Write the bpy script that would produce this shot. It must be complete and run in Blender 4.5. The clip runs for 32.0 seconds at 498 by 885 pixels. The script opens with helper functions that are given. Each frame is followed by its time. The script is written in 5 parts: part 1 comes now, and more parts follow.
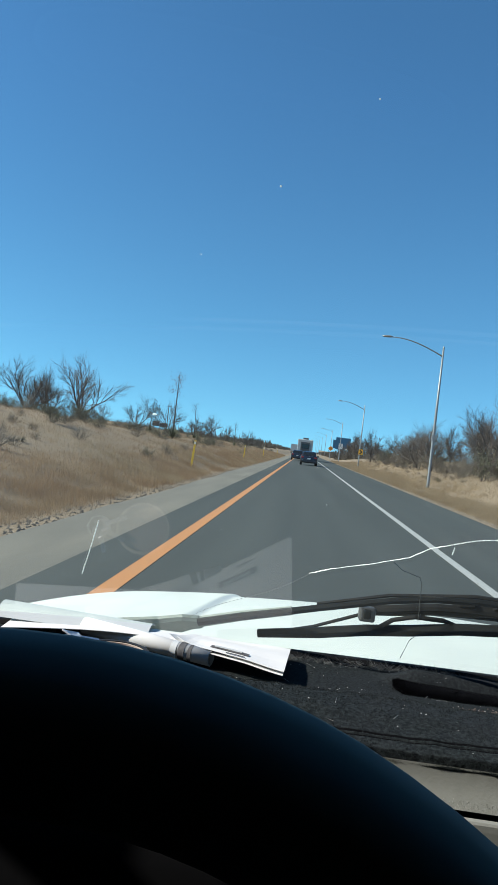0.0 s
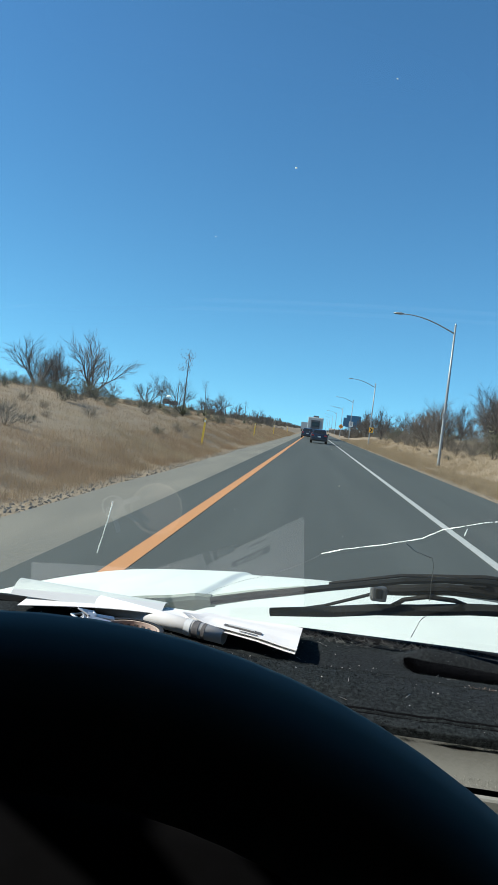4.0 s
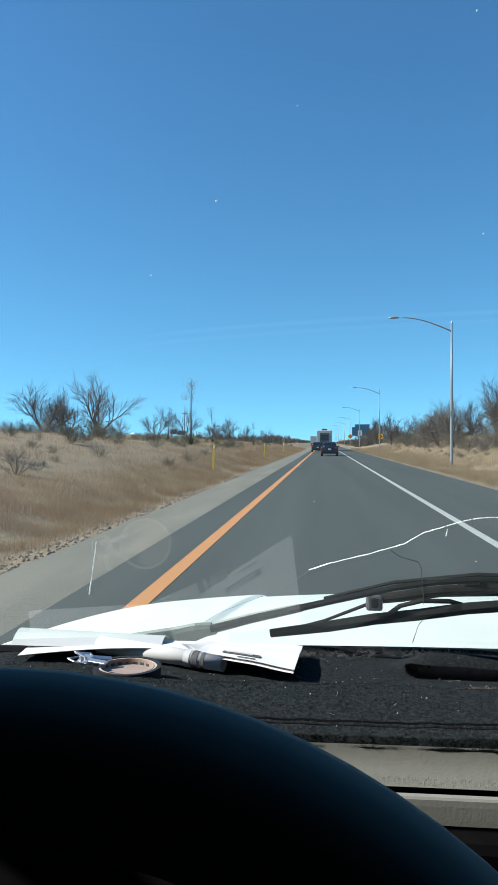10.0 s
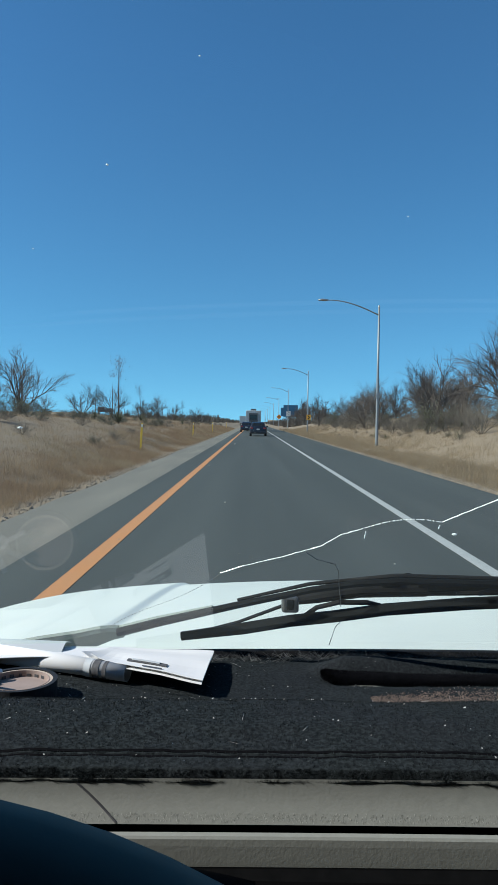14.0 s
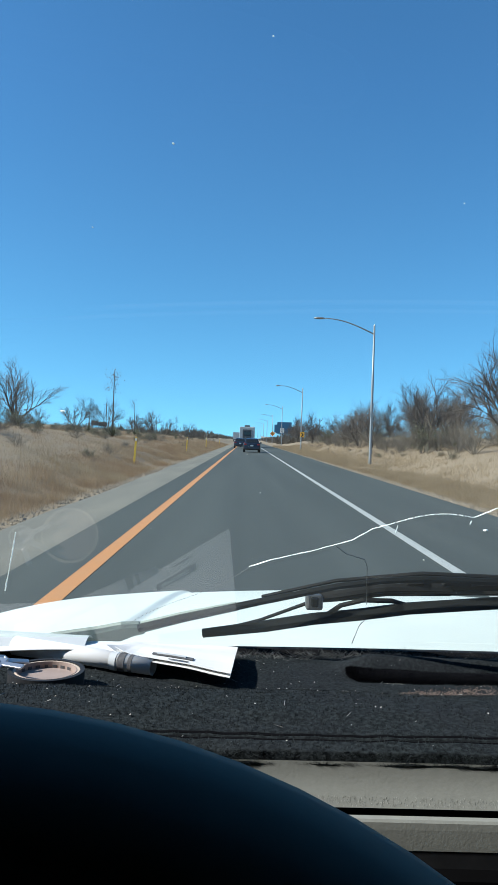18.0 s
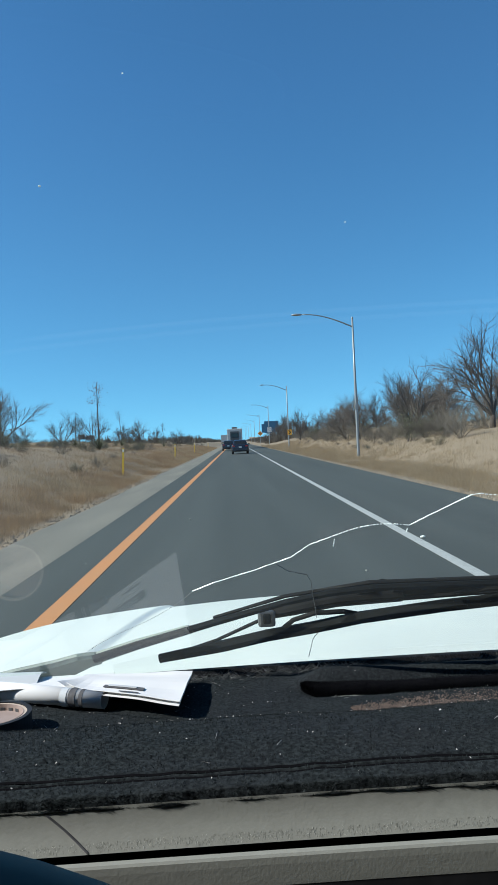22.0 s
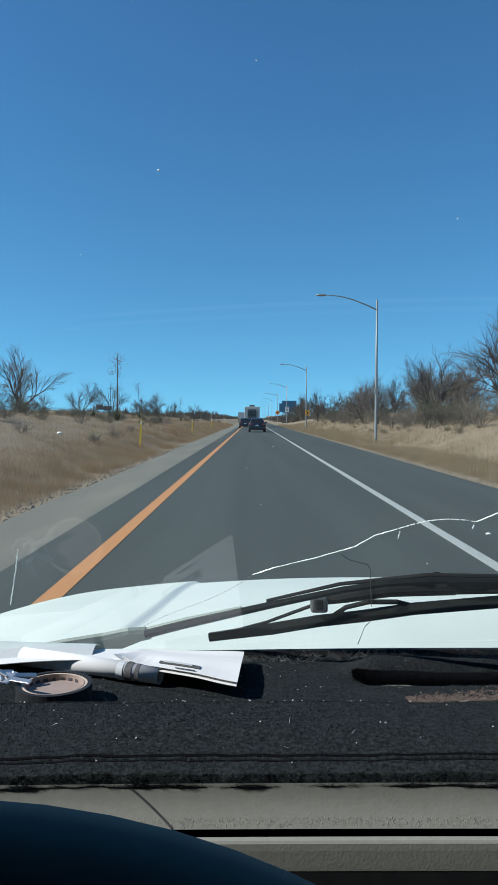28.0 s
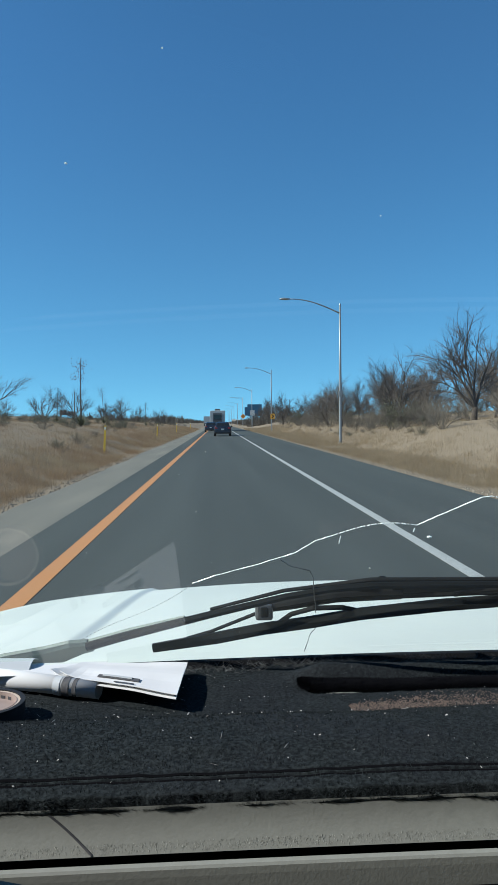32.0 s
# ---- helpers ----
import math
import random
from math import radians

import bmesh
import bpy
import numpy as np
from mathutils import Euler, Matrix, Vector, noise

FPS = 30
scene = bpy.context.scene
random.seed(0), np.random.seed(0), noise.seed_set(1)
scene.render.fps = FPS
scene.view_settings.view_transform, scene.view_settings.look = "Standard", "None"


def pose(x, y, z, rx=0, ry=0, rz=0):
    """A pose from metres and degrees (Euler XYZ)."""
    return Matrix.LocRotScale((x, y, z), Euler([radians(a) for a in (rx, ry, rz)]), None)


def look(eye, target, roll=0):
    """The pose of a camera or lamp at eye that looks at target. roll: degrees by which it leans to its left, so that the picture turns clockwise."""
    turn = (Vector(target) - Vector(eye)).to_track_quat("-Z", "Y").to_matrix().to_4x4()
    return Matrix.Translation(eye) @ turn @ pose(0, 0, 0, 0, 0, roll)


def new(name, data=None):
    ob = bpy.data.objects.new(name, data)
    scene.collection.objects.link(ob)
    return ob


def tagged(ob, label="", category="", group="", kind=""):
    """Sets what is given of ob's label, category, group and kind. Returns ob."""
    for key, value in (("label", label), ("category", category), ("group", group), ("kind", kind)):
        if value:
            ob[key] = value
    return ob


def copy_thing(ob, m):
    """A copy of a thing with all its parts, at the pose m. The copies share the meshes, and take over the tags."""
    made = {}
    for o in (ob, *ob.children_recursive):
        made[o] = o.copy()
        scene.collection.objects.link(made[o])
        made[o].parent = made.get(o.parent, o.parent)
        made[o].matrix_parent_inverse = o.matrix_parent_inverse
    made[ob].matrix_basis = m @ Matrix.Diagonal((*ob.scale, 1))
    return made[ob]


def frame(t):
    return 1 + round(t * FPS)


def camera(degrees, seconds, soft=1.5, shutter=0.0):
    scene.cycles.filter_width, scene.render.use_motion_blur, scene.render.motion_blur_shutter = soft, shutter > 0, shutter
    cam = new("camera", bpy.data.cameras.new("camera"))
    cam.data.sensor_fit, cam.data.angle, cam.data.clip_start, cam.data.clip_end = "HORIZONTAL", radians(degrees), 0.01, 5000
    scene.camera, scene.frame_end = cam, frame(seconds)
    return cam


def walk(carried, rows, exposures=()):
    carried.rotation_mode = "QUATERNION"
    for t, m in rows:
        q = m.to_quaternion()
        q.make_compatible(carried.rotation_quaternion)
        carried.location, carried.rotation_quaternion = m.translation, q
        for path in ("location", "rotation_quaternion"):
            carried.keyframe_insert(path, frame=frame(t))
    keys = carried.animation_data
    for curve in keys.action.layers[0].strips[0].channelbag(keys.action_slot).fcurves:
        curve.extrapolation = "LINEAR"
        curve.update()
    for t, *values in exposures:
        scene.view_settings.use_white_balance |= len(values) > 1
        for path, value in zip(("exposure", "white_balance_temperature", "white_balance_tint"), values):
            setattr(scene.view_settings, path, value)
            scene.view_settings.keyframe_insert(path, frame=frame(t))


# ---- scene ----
PATH = [
    (0, (-0.0090, 0.0218, 1.4348), (-0.1667, 2.0156, 1.4387), 6.68),
    (0.5, (-0.0084, 0.0108, 1.4427), (-0.1595, 2.0050, 1.4282), 5.58),
    (1, (-0.0090, 0.0188, 1.4403), (-0.1900, 2.0106, 1.4353), 6.19),
    (1.5, (-0.0120, 0.0147, 1.4428), (-0.2249, 2.0030, 1.4064), 6.60),
    (2, (-0.0108, 0.0168, 1.4436), (-0.2391, 2.0034, 1.4073), 6.51),
    (2.5, (-0.0110, 0.0159, 1.4426), (-0.1890, 2.0077, 1.4072), 6.83),
    (3, (-0.0122, 0.0160, 1.4424), (-0.2010, 2.0060, 1.3776), 7.01),
    (3.5, (-0.0124, 0.0181, 1.4403), (-0.1970, 2.0080, 1.3610), 6.90),
    (5.5, (-0.0123, 0.0195, 1.4272), (-0.1925, 2.0111, 1.4577), 5.88),
    (6, (-0.0082, 0.0455, 1.4223), (-0.2299, 2.0317, 1.3455), 5.80),
    (6.5, (-0.0071, 0.0256, 1.4387), (-0.2493, 2.0091, 1.3544), 6.56),
    (7, (0.0001, 0.0238, 1.4525), (-0.2402, 2.0083, 1.3887), 6.88),
    (7.5, (-0.0114, 0.0182, 1.4416), (-0.2314, 2.0039, 1.3486), 6.37),
    (8, (0.0075, 0.0226, 1.4301), (-0.2250, 2.0089, 1.4037), 6.07),
    (9, (0.0174, 0.0509, 1.4092), (-0.1236, 2.0455, 1.3696), 2.23),
    (9.5, (0.0307, 0.0097, 1.4257), (-0.1731, 1.9991, 1.4013), 0.32),
    (10, (0.0287, 0.0145, 1.4442), (-0.1836, 2.0032, 1.4409), -0.03),
    (10.5, (0.0506, 0.0331, 1.4379), (-0.1432, 2.0237, 1.4485), -0.35),
    (11, (0.0491, 0.0468, 1.4479), (0.0239, 2.0461, 1.4026), -0.97),
    (11.5, (0.0462, 0.0520, 1.4474), (0.0230, 2.0518, 1.4526), 1.33),
    (12, (0.0180, 0.0581, 1.4357), (0.0296, 2.0575, 1.3876), 0.15),
    (12.5, (0.0519, 0.0589, 1.4491), (0.0247, 2.0587, 1.4451), -0.63),
    (13, (0.0147, 0.0667, 1.4715), (0.0044, 2.0667, 1.4748), 0.14),
    (13.5, (0.0529, 0.0685, 1.4692), (-0.0322, 2.0666, 1.4497), -0.09),
    (14, (0.0436, 0.0733, 1.4590), (0.0329, 2.0724, 1.3985), 0.81),
    (14.5, (0.0591, 0.0744, 1.4482), (0.0284, 2.0729, 1.3783), -0.14),
    (16.5, (0.0157, 0.0723, 1.4636), (0.0231, 2.0720, 1.4300), -0.15),
    (17, (0.0158, 0.0743, 1.4446), (-0.0193, 2.0733, 1.3913), 0.67),
    (17.5, (0.0142, 0.0673, 1.4575), (0.0054, 2.0669, 1.4215), 0.51),
    (18, (0.0047, 0.0703, 1.4346), (0.0124, 2.0702, 1.4212), 1.88),
    (18.5, (0.0149, 0.0743, 1.4396), (0.0566, 2.0738, 1.4215), 1.38),
    (19, (0.0336, 0.0684, 1.4624), (0.0661, 2.0680, 1.4396), -2.36),
    (19.5, (0.0328, 0.0818, 1.4509), (0.1118, 2.0797, 1.4020), -1.29),
    (20, (0.0375, 0.0752, 1.4690), (0.0627, 2.0749, 1.4487), -1.46),
    (20.5, (0.0313, 0.0743, 1.4724), (0.0219, 2.0740, 1.4378), -1.31),
    (21, (0.0537, 0.0854, 1.4692), (0.1370, 2.0831, 1.4233), -2.33),
    (21.5, (0.0427, 0.0745, 1.4682), (0.1060, 2.0735, 1.4677), -1.93),
    (22, (0.0630, 0.0757, 1.4548), (0.1032, 2.0753, 1.4443), -2.74),
    (22.5, (0.0485, 0.0688, 1.4605), (0.1436, 2.0665, 1.4618), -2.24),
    (23, (0.0727, 0.0619, 1.4705), (0.0887, 2.0615, 1.5083), -3.55),
    (23.5, (0.0547, 0.0560, 1.4829), (0.1180, 2.0545, 1.5268), -3.95),
    (24, (0.0578, 0.0552, 1.4700), (0.0445, 2.0550, 1.4954), -2.55),
    (24.5, (0.0392, 0.0603, 1.4643), (0.0644, 2.0600, 1.4421), -1.25),
    (25, (0.0409, 0.0594, 1.4684), (0.0662, 2.0592, 1.4612), -1.44),
    (25.5, (0.0262, 0.0565, 1.4640), (0.0130, 2.0565, 1.4670), -0.85),
    (27.5, (0.0227, 0.0700, 1.4724), (-0.0039, 2.0681, 1.3894), -0.45),
    (28, (0.0103, 0.0741, 1.4642), (0.0032, 2.0728, 1.3927), 0.18),
    (28.5, (0.0212, 0.0771, 1.4781), (-0.0048, 2.0749, 1.3874), -0.05),
    (29, (0.0146, 0.0751, 1.4846), (-0.0403, 2.0722, 1.3915), -0.04),
    (29.5, (0.0244, 0.0801, 1.4875), (-0.0043, 2.0787, 1.4186), -0.95),
    (30, (0.0174, 0.0881, 1.4758), (0.0498, 2.0867, 1.4071), -0.16),
    (30.5, (0.0348, 0.0861, 1.4833), (0.0711, 2.0849, 1.4238), -0.65),
    (31, (0.0299, 0.0881, 1.4819), (0.0835, 2.0855, 1.3957), -0.35),
    (31.5, (0.0318, 0.0901, 1.4831), (0.0938, 2.0876, 1.4046), -0.55),
    (32, (0.0384, 0.0911, 1.4645), (0.1281, 2.0882, 1.4035), -0.46),
]
cam = camera(39.0, 32.0, soft=1.5)
walk(cam, [(t, look(e, g, r)) for t, e, g, r in PATH], exposures=[(0, 0.7, 6400, 8), (3, 0.73, 6400, 8), (6, 0.78, 6400, 8), (7, 0.88, 6400, 8), (8, 1.23, 6400, 8), (9, 1.26, 6400, 8), (10, 0.86, 6340, 8), (11, 0.86, 6270, 8), (12, 0.68, 6200, 8), (13, 0.48, 6145, 8), (14, 0.46, 6090, 8), (17, 0.83, 6087, 8), (18, 0.83, 6086, 8), (20, 0.6, 6083, 8), (21, 0.5, 6082, 8), (22, 0.62, 6081, 8), (23, 0.58, 6080, 8), (25, 0.5, 6078, 8), (28, 0.48, 6074, 8), (32, 0.48, 6070, 8)])

# ---- light ----
SUN_EL, SUN_AZ = radians(38), radians(98)          # azimuth measured from +y towards -x
world = bpy.data.worlds.new("desert_sky")
scene.world = world
world.use_nodes = True
wn = world.node_tree.nodes
sky = wn.new("ShaderNodeTexSky")
sky.sky_type = "NISHITA"
sky.sun_disc = False
sky.sun_elevation, sky.sun_rotation = SUN_EL, -SUN_AZ
sky.altitude, sky.air_density, sky.dust_density, sky.ozone_density = 1200, 0.65, 0.06, 3.0
tc, lift, unit = wn.new("ShaderNodeTexCoord"), wn.new("ShaderNodeMapping"), wn.new("ShaderNodeVectorMath")
lift.inputs["Location"].default_value, lift.inputs["Scale"].default_value = (0, 0, 0.1), (1, 1, 0.82)
unit.operation = "NORMALIZE"
world.node_tree.links.new(tc.outputs["Generated"], lift.inputs["Vector"])
world.node_tree.links.new(lift.outputs[0], unit.inputs[0])
world.node_tree.links.new(unit.outputs[0], sky.inputs["Vector"])
deep = wn.new("ShaderNodeHueSaturation")
deep.inputs["Saturation"].default_value = 1.15
world.node_tree.links.new(sky.outputs[0], deep.inputs["Color"])
blue = wn.new("ShaderNodeMix")
blue.data_type, blue.blend_type = "RGBA", "MULTIPLY"
blue.inputs["Factor"].default_value = 1.0
up, tone = wn.new("ShaderNodeSeparateXYZ"), wn.new("ShaderNodeValToRGB")     # clear high blue, paler and greener towards the horizon
tone.color_ramp.elements[0].color, tone.color_ramp.elements[1].color = (0.81, 1.0, 0.875, 1), (0.86, 0.985, 0.985, 1)
tone.color_ramp.elements[1].position = 0.45
world.node_tree.links.new(tc.outputs["Generated"], up.inputs[0])
world.node_tree.links.new(up.outputs["Z"], tone.inputs[0])
world.node_tree.links.new(tone.outputs[0], blue.inputs["B"])
world.node_tree.links.new(deep.outputs[0], blue.inputs["A"])
world.node_tree.links.new(blue.outputs["Result"], wn["Background"].inputs[0])
wn["Background"].inputs[1].default_value = 0.15
sun_data = bpy.data.lights.new("sun", "SUN")
sun_data.energy, sun_data.angle, sun_data.color = 4.2, radians(0.53), (1.0, 0.95, 0.87)
sun = new("sun", sun_data)
to_sun = Vector((-math.sin(SUN_AZ) * math.cos(SUN_EL), math.cos(SUN_AZ) * math.cos(SUN_EL), math.sin(SUN_EL)))
sun.matrix_world = look((to_sun * 60)[:], (0, 0, 0))


# ---- materials ----
def mat(name, base, rough=0.6, metal=0.0, var=None, scale=20.0, amount=0.5, bump=0.0, bscale=60.0, stains=None, sscale=2.0,
        samount=0.4, spec=0.5, coat=0.0, rand=0.0, sheen=0.0, edge=(0.35, 0.68), stretch=None):
    """Principled material: base colour mixed with var by fine noise and with stains by broad noise, with relief."""
    m = bpy.data.materials.new(name)
    m.use_nodes = True
    nt = m.node_tree
    b = nt.nodes["Principled BSDF"]
    b.inputs["Roughness"].default_value, b.inputs["Metallic"].default_value = rough, metal
    b.inputs["Specular IOR Level"].default_value = spec
    b.inputs["Coat Weight"].default_value, b.inputs["Sheen Weight"].default_value = coat, sheen
    co = nt.nodes.new("ShaderNodeTexCoord").outputs["Object"]
    col = nt.nodes.new("ShaderNodeRGB").outputs[0]
    col.default_value = (*base, 1)

    def layer(col, other, sc, amt, detail, along=None):
        n = nt.nodes.new("ShaderNodeTexNoise")
        n.inputs["Scale"].default_value, n.inputs["Detail"].default_value = sc, detail
        at = co
        if along:
            mp = nt.nodes.new("ShaderNodeMapping")
            mp.inputs["Scale"].default_value = along
            nt.links.new(co, mp.inputs["Vector"])
            at = mp.outputs[0]
        nt.links.new(at, n.inputs["Vector"])
        r = nt.nodes.new("ShaderNodeMapRange")
        r.inputs["From Min"].default_value, r.inputs["From Max"].default_value = edge
        r.inputs["To Max"].default_value = amt
        nt.links.new(n.outputs["Fac"], r.inputs["Value"])
        mx = nt.nodes.new("ShaderNodeMix")
        mx.data_type = "RGBA"
        nt.links.new(r.outputs[0], mx.inputs["Factor"])
        nt.links.new(col, mx.inputs["A"])
        mx.inputs["B"].default_value = (*other, 1)
        return mx.outputs["Result"]
    if var:
        col = layer(col, var, scale, amount, 5)
    if stains:
        col = layer(col, stains, sscale, samount, 3, stretch)
    if rand:
        oi = nt.nodes.new("ShaderNodeNewGeometry")
        hs = nt.nodes.new("ShaderNodeHueSaturation")
        mr = nt.nodes.new("ShaderNodeMapRange")
        mr.inputs["To Min"].default_value, mr.inputs["To Max"].default_value = 1 - rand, 1 + rand
        nt.links.new(oi.outputs["Random Per Island"], mr.inputs["Value"])
        nt.links.new(mr.outputs[0], hs.inputs["Value"])
        nt.links.new(col, hs.inputs["Color"])
        col = hs.outputs[0]
    nt.links.new(col, b.inputs["Base Color"])
    if bump:
        n = nt.nodes.new("ShaderNodeTexNoise")
        n.inputs["Scale"].default_value, n.inputs["Detail"].default_value = bscale, 4
        nt.links.new(co, n.inputs["Vector"])
        bp = nt.nodes.new("ShaderNodeBump")
        bp.inputs["Strength"].default_value, bp.inputs["Distance"].default_value = min(1, bump * 100), min(0.05, bump)
        nt.links.new(n.outputs["Fac"], bp.inputs["Height"])
        nt.links.new(bp.outputs[0], b.inputs["Normal"])
    return m


M_ASPHALT = mat("asphalt", (0.057, 0.063, 0.058), 0.85, var=(0.034, 0.037, 0.037), scale=60, amount=0.7, bump=0.006, bscale=90,
                stains=(0.074, 0.08, 0.075), sscale=1.1, samount=0.75, stretch=(1, 0.03, 1))
M_SHOULDER = mat("old_asphalt", (0.19, 0.175, 0.15), 0.9, var=(0.12, 0.11, 0.095), scale=25, amount=0.7, bump=0.008, bscale=60,
                 stains=(0.25, 0.225, 0.185), sscale=1.6, samount=0.6, stretch=(1, 0.15, 1))
M_ORANGE = mat("orange_line", (0.6, 0.255, 0.085), 0.7, var=(0.42, 0.2, 0.09), scale=14, amount=0.5, bump=0.003, stains=(0.5, 0.26, 0.12), sscale=1.2)
M_WHITELINE = mat("white_line", (0.45, 0.45, 0.44), 0.7, var=(0.27, 0.27, 0.265), scale=14, amount=0.5, bump=0.003)
M_DIRT = mat("dry_soil", (0.27, 0.2, 0.135), 0.95, var=(0.19, 0.135, 0.085), scale=3, amount=0.7, bump=0.04, bscale=8,
             stains=(0.31, 0.24, 0.175), sscale=0.12, samount=0.5)
M_GRASS = mat("dry_grass", (0.41, 0.315, 0.21), 0.85, var=(0.24, 0.165, 0.1), scale=0.8, amount=0.8, rand=0.2, stains=(0.33, 0.2, 0.12), sscale=0.2, samount=0.7)
M_GRASSPALE = mat("pale_grass", (0.42, 0.32, 0.21), 0.85, var=(0.25, 0.175, 0.105), scale=0.8, amount=0.75, rand=0.2)


def thin_leaf(m, share):
    """Lets part of the light through a blade: a translucent share of the same colour."""
    nt = m.node_tree
    b, end = nt.nodes["Principled BSDF"], nt.nodes["Material Output"]
    tr, mx = nt.nodes.new("ShaderNodeBsdfTranslucent"), nt.nodes.new("ShaderNodeMixShader")
    mx.inputs[0].default_value = share
    nt.links.new(b.inputs["Base Color"].links[0].from_socket, tr.inputs[0])
    nt.links.new(b.outputs[0], mx.inputs[1])
    nt.links.new(tr.outputs[0], mx.inputs[2])
    nt.links.new(mx.outputs[0], end.inputs[0])


thin_leaf(M_GRASS, 0.4)
thin_leaf(M_GRASSPALE, 0.4)
M_TWIG = mat("bare_twigs", (0.125, 0.1, 0.088), 0.9, var=(0.07, 0.058, 0.053), scale=4, amount=0.6, rand=0.3)
M_THICKET = mat("thicket_twigs", (0.17, 0.14, 0.115), 0.9, var=(0.09, 0.075, 0.06), scale=1.5, amount=0.7, rand=0.3)
M_BARK = mat("mesquite_bark", (0.1, 0.078, 0.065), 0.95, var=(0.06, 0.046, 0.04), scale=18, amount=0.7, bump=0.01, bscale=30)
M_SHRUB = mat("grey_green_shrub", (0.15, 0.145, 0.09), 0.85, var=(0.085, 0.095, 0.05), scale=2, amount=0.6, rand=0.4)
M_ROCK = mat("rubble", (0.33, 0.27, 0.21), 0.95, var=(0.2, 0.16, 0.12), scale=6, amount=0.7, bump=0.02, bscale=20, rand=0.3)
M_GALV = mat("galvanised_steel", (0.3, 0.31, 0.32), 0.5, metal=0.5, var=(0.3, 0.31, 0.32), scale=6, amount=0.5)
M_POLEPAINT = mat("white_pole_paint", (0.72, 0.71, 0.68), 0.5, var=(0.5, 0.47, 0.42), scale=5, amount=0.4)
M_WHITE = mat("white_car_paint", (0.77, 0.785, 0.725), 0.5, coat=0.0, var=(0.68, 0.69, 0.66), scale=9, amount=0.4, stains=(0.62, 0.63, 0.59), sscale=2.5, samount=0.35)
M_RUBBER = mat("black_rubber", (0.007, 0.0075, 0.0085), 0.8, spec=0.1, var=(0.014, 0.015, 0.016), scale=40, amount=0.35, bump=0.001, bscale=300)
M_WIPER = mat("worn_black_metal", (0.01, 0.01, 0.011), 0.8, spec=0.12, var=(0.026, 0.023, 0.022), scale=30, amount=0.45, bump=0.001, bscale=200)
M_CARPET = mat("black_carpet", (0.009, 0.0115, 0.0122), 0.95, var=(0.034, 0.0415, 0.0425), scale=330, amount=0.9, bump=0.003, bscale=700,
               stains=(0.02, 0.022, 0.026), sscale=9, samount=0.4, spec=0.1, edge=(0.4, 0.66))
# Black that stands in for shade in the hem seam and mat slot.
M_SHADEBLACK = mat("black_for_shade", (0.0055, 0.006, 0.0075), 0.95, spec=0.05, var=(0.009, 0.0095, 0.011), scale=300)
M_FUZZ = mat("carpet_fuzz", (0.037, 0.0445, 0.0455), 0.9, rand=0.8, spec=0.1, var=(0.012, 0.014, 0.016), scale=170, amount=0.9)
M_LINT = mat("pale_lint", (0.5, 0.49, 0.47), 0.9, rand=0.3, var=(0.4, 0.36, 0.3), scale=50)
M_BEIGE = mat("beige_vinyl", (0.262, 0.271, 0.243), 0.75, spec=0.2, var=(0.216, 0.223, 0.2), scale=160, amount=0.6, bump=0.0012, bscale=500, stains=(0.225, 0.222, 0.198), sscale=7)
M_PADNAP = mat("pale_nap", (0.33, 0.335, 0.3), 0.9, rand=0.4, var=(0.22, 0.22, 0.19), scale=200, amount=0.7)
# Plastic near black: the shade inside the cab is put into its colour.
M_SHADEPLASTIC = mat("shade_black_plastic", (0.004, 0.004, 0.0045), 0.85, spec=0.06, var=(0.006, 0.006, 0.007), scale=50, amount=0.5, bump=0.0008, bscale=400)
M_WHEEL = mat("dark_blue_black_wheel_rubber", (0.07, 0.105, 0.098), 0.7, spec=0.25, var=(0.09, 0.13, 0.122), scale=35, amount=0.6, bump=0.0008, bscale=350)
M_PAPER = mat("white_paper", (0.7, 0.7, 0.685), 0.8, var=(0.64, 0.64, 0.63), scale=12, amount=0.4, bump=0.0006, bscale=60)
M_PAPERGREY = mat("grey_paper", (0.5, 0.53, 0.54), 0.7, var=(0.44, 0.46, 0.47), scale=14, amount=0.4, bump=0.0006, bscale=50)
M_INK = mat("printed_ink", (0.05, 0.05, 0.055), 0.8, var=(0.12, 0.12, 0.12), scale=220, amount=0.7)
M_CARD = mat("brown_cardboard", (0.34, 0.265, 0.23), 0.85, var=(0.26, 0.2, 0.17), scale=60, amount=0.6, bump=0.0006, bscale=300)
M_CARDEDGE = mat("pale_cardboard_edge", (0.6, 0.5, 0.4), 0.85, var=(0.48, 0.38, 0.3), scale=90, amount=0.6)
M_TAPE = mat("dark_grey_tape", (0.05, 0.05, 0.055), 0.4, var=(0.1, 0.1, 0.1), scale=90, amount=0.5)
M_TAPE_GAPSHADE = mat("dark_tape_and_gap_shade", (0.022, 0.023, 0.025), 0.6, spec=0.15, var=(0.04, 0.04, 0.042), scale=90, amount=0.5)
M_FRAY = mat("grey_fray", (0.17, 0.178, 0.178), 0.9, rand=0.4, var=(0.07, 0.075, 0.075), scale=60, amount=0.7)
M_SPECK = mat("dried_speck", (0.3, 0.31, 0.29), 0.8, var=(0.2, 0.21, 0.2), scale=400, amount=0.6)
M_CHROME = mat("worn_chrome", (0.6, 0.6, 0.6), 0.4, metal=1.0, var=(0.5, 0.5, 0.5), scale=30, amount=0.3)
M_SAND = mat("sandy_dirt", (0.2, 0.145, 0.115), 0.95, rand=0.45, var=(0.14, 0.11, 0.09), scale=120, amount=0.8, bump=0.003, bscale=300)
M_HEADLINER = mat("dark_headliner", (0.05, 0.05, 0.05), 0.95, var=(0.035, 0.035, 0.035), scale=40, bump=0.001, bscale=200)
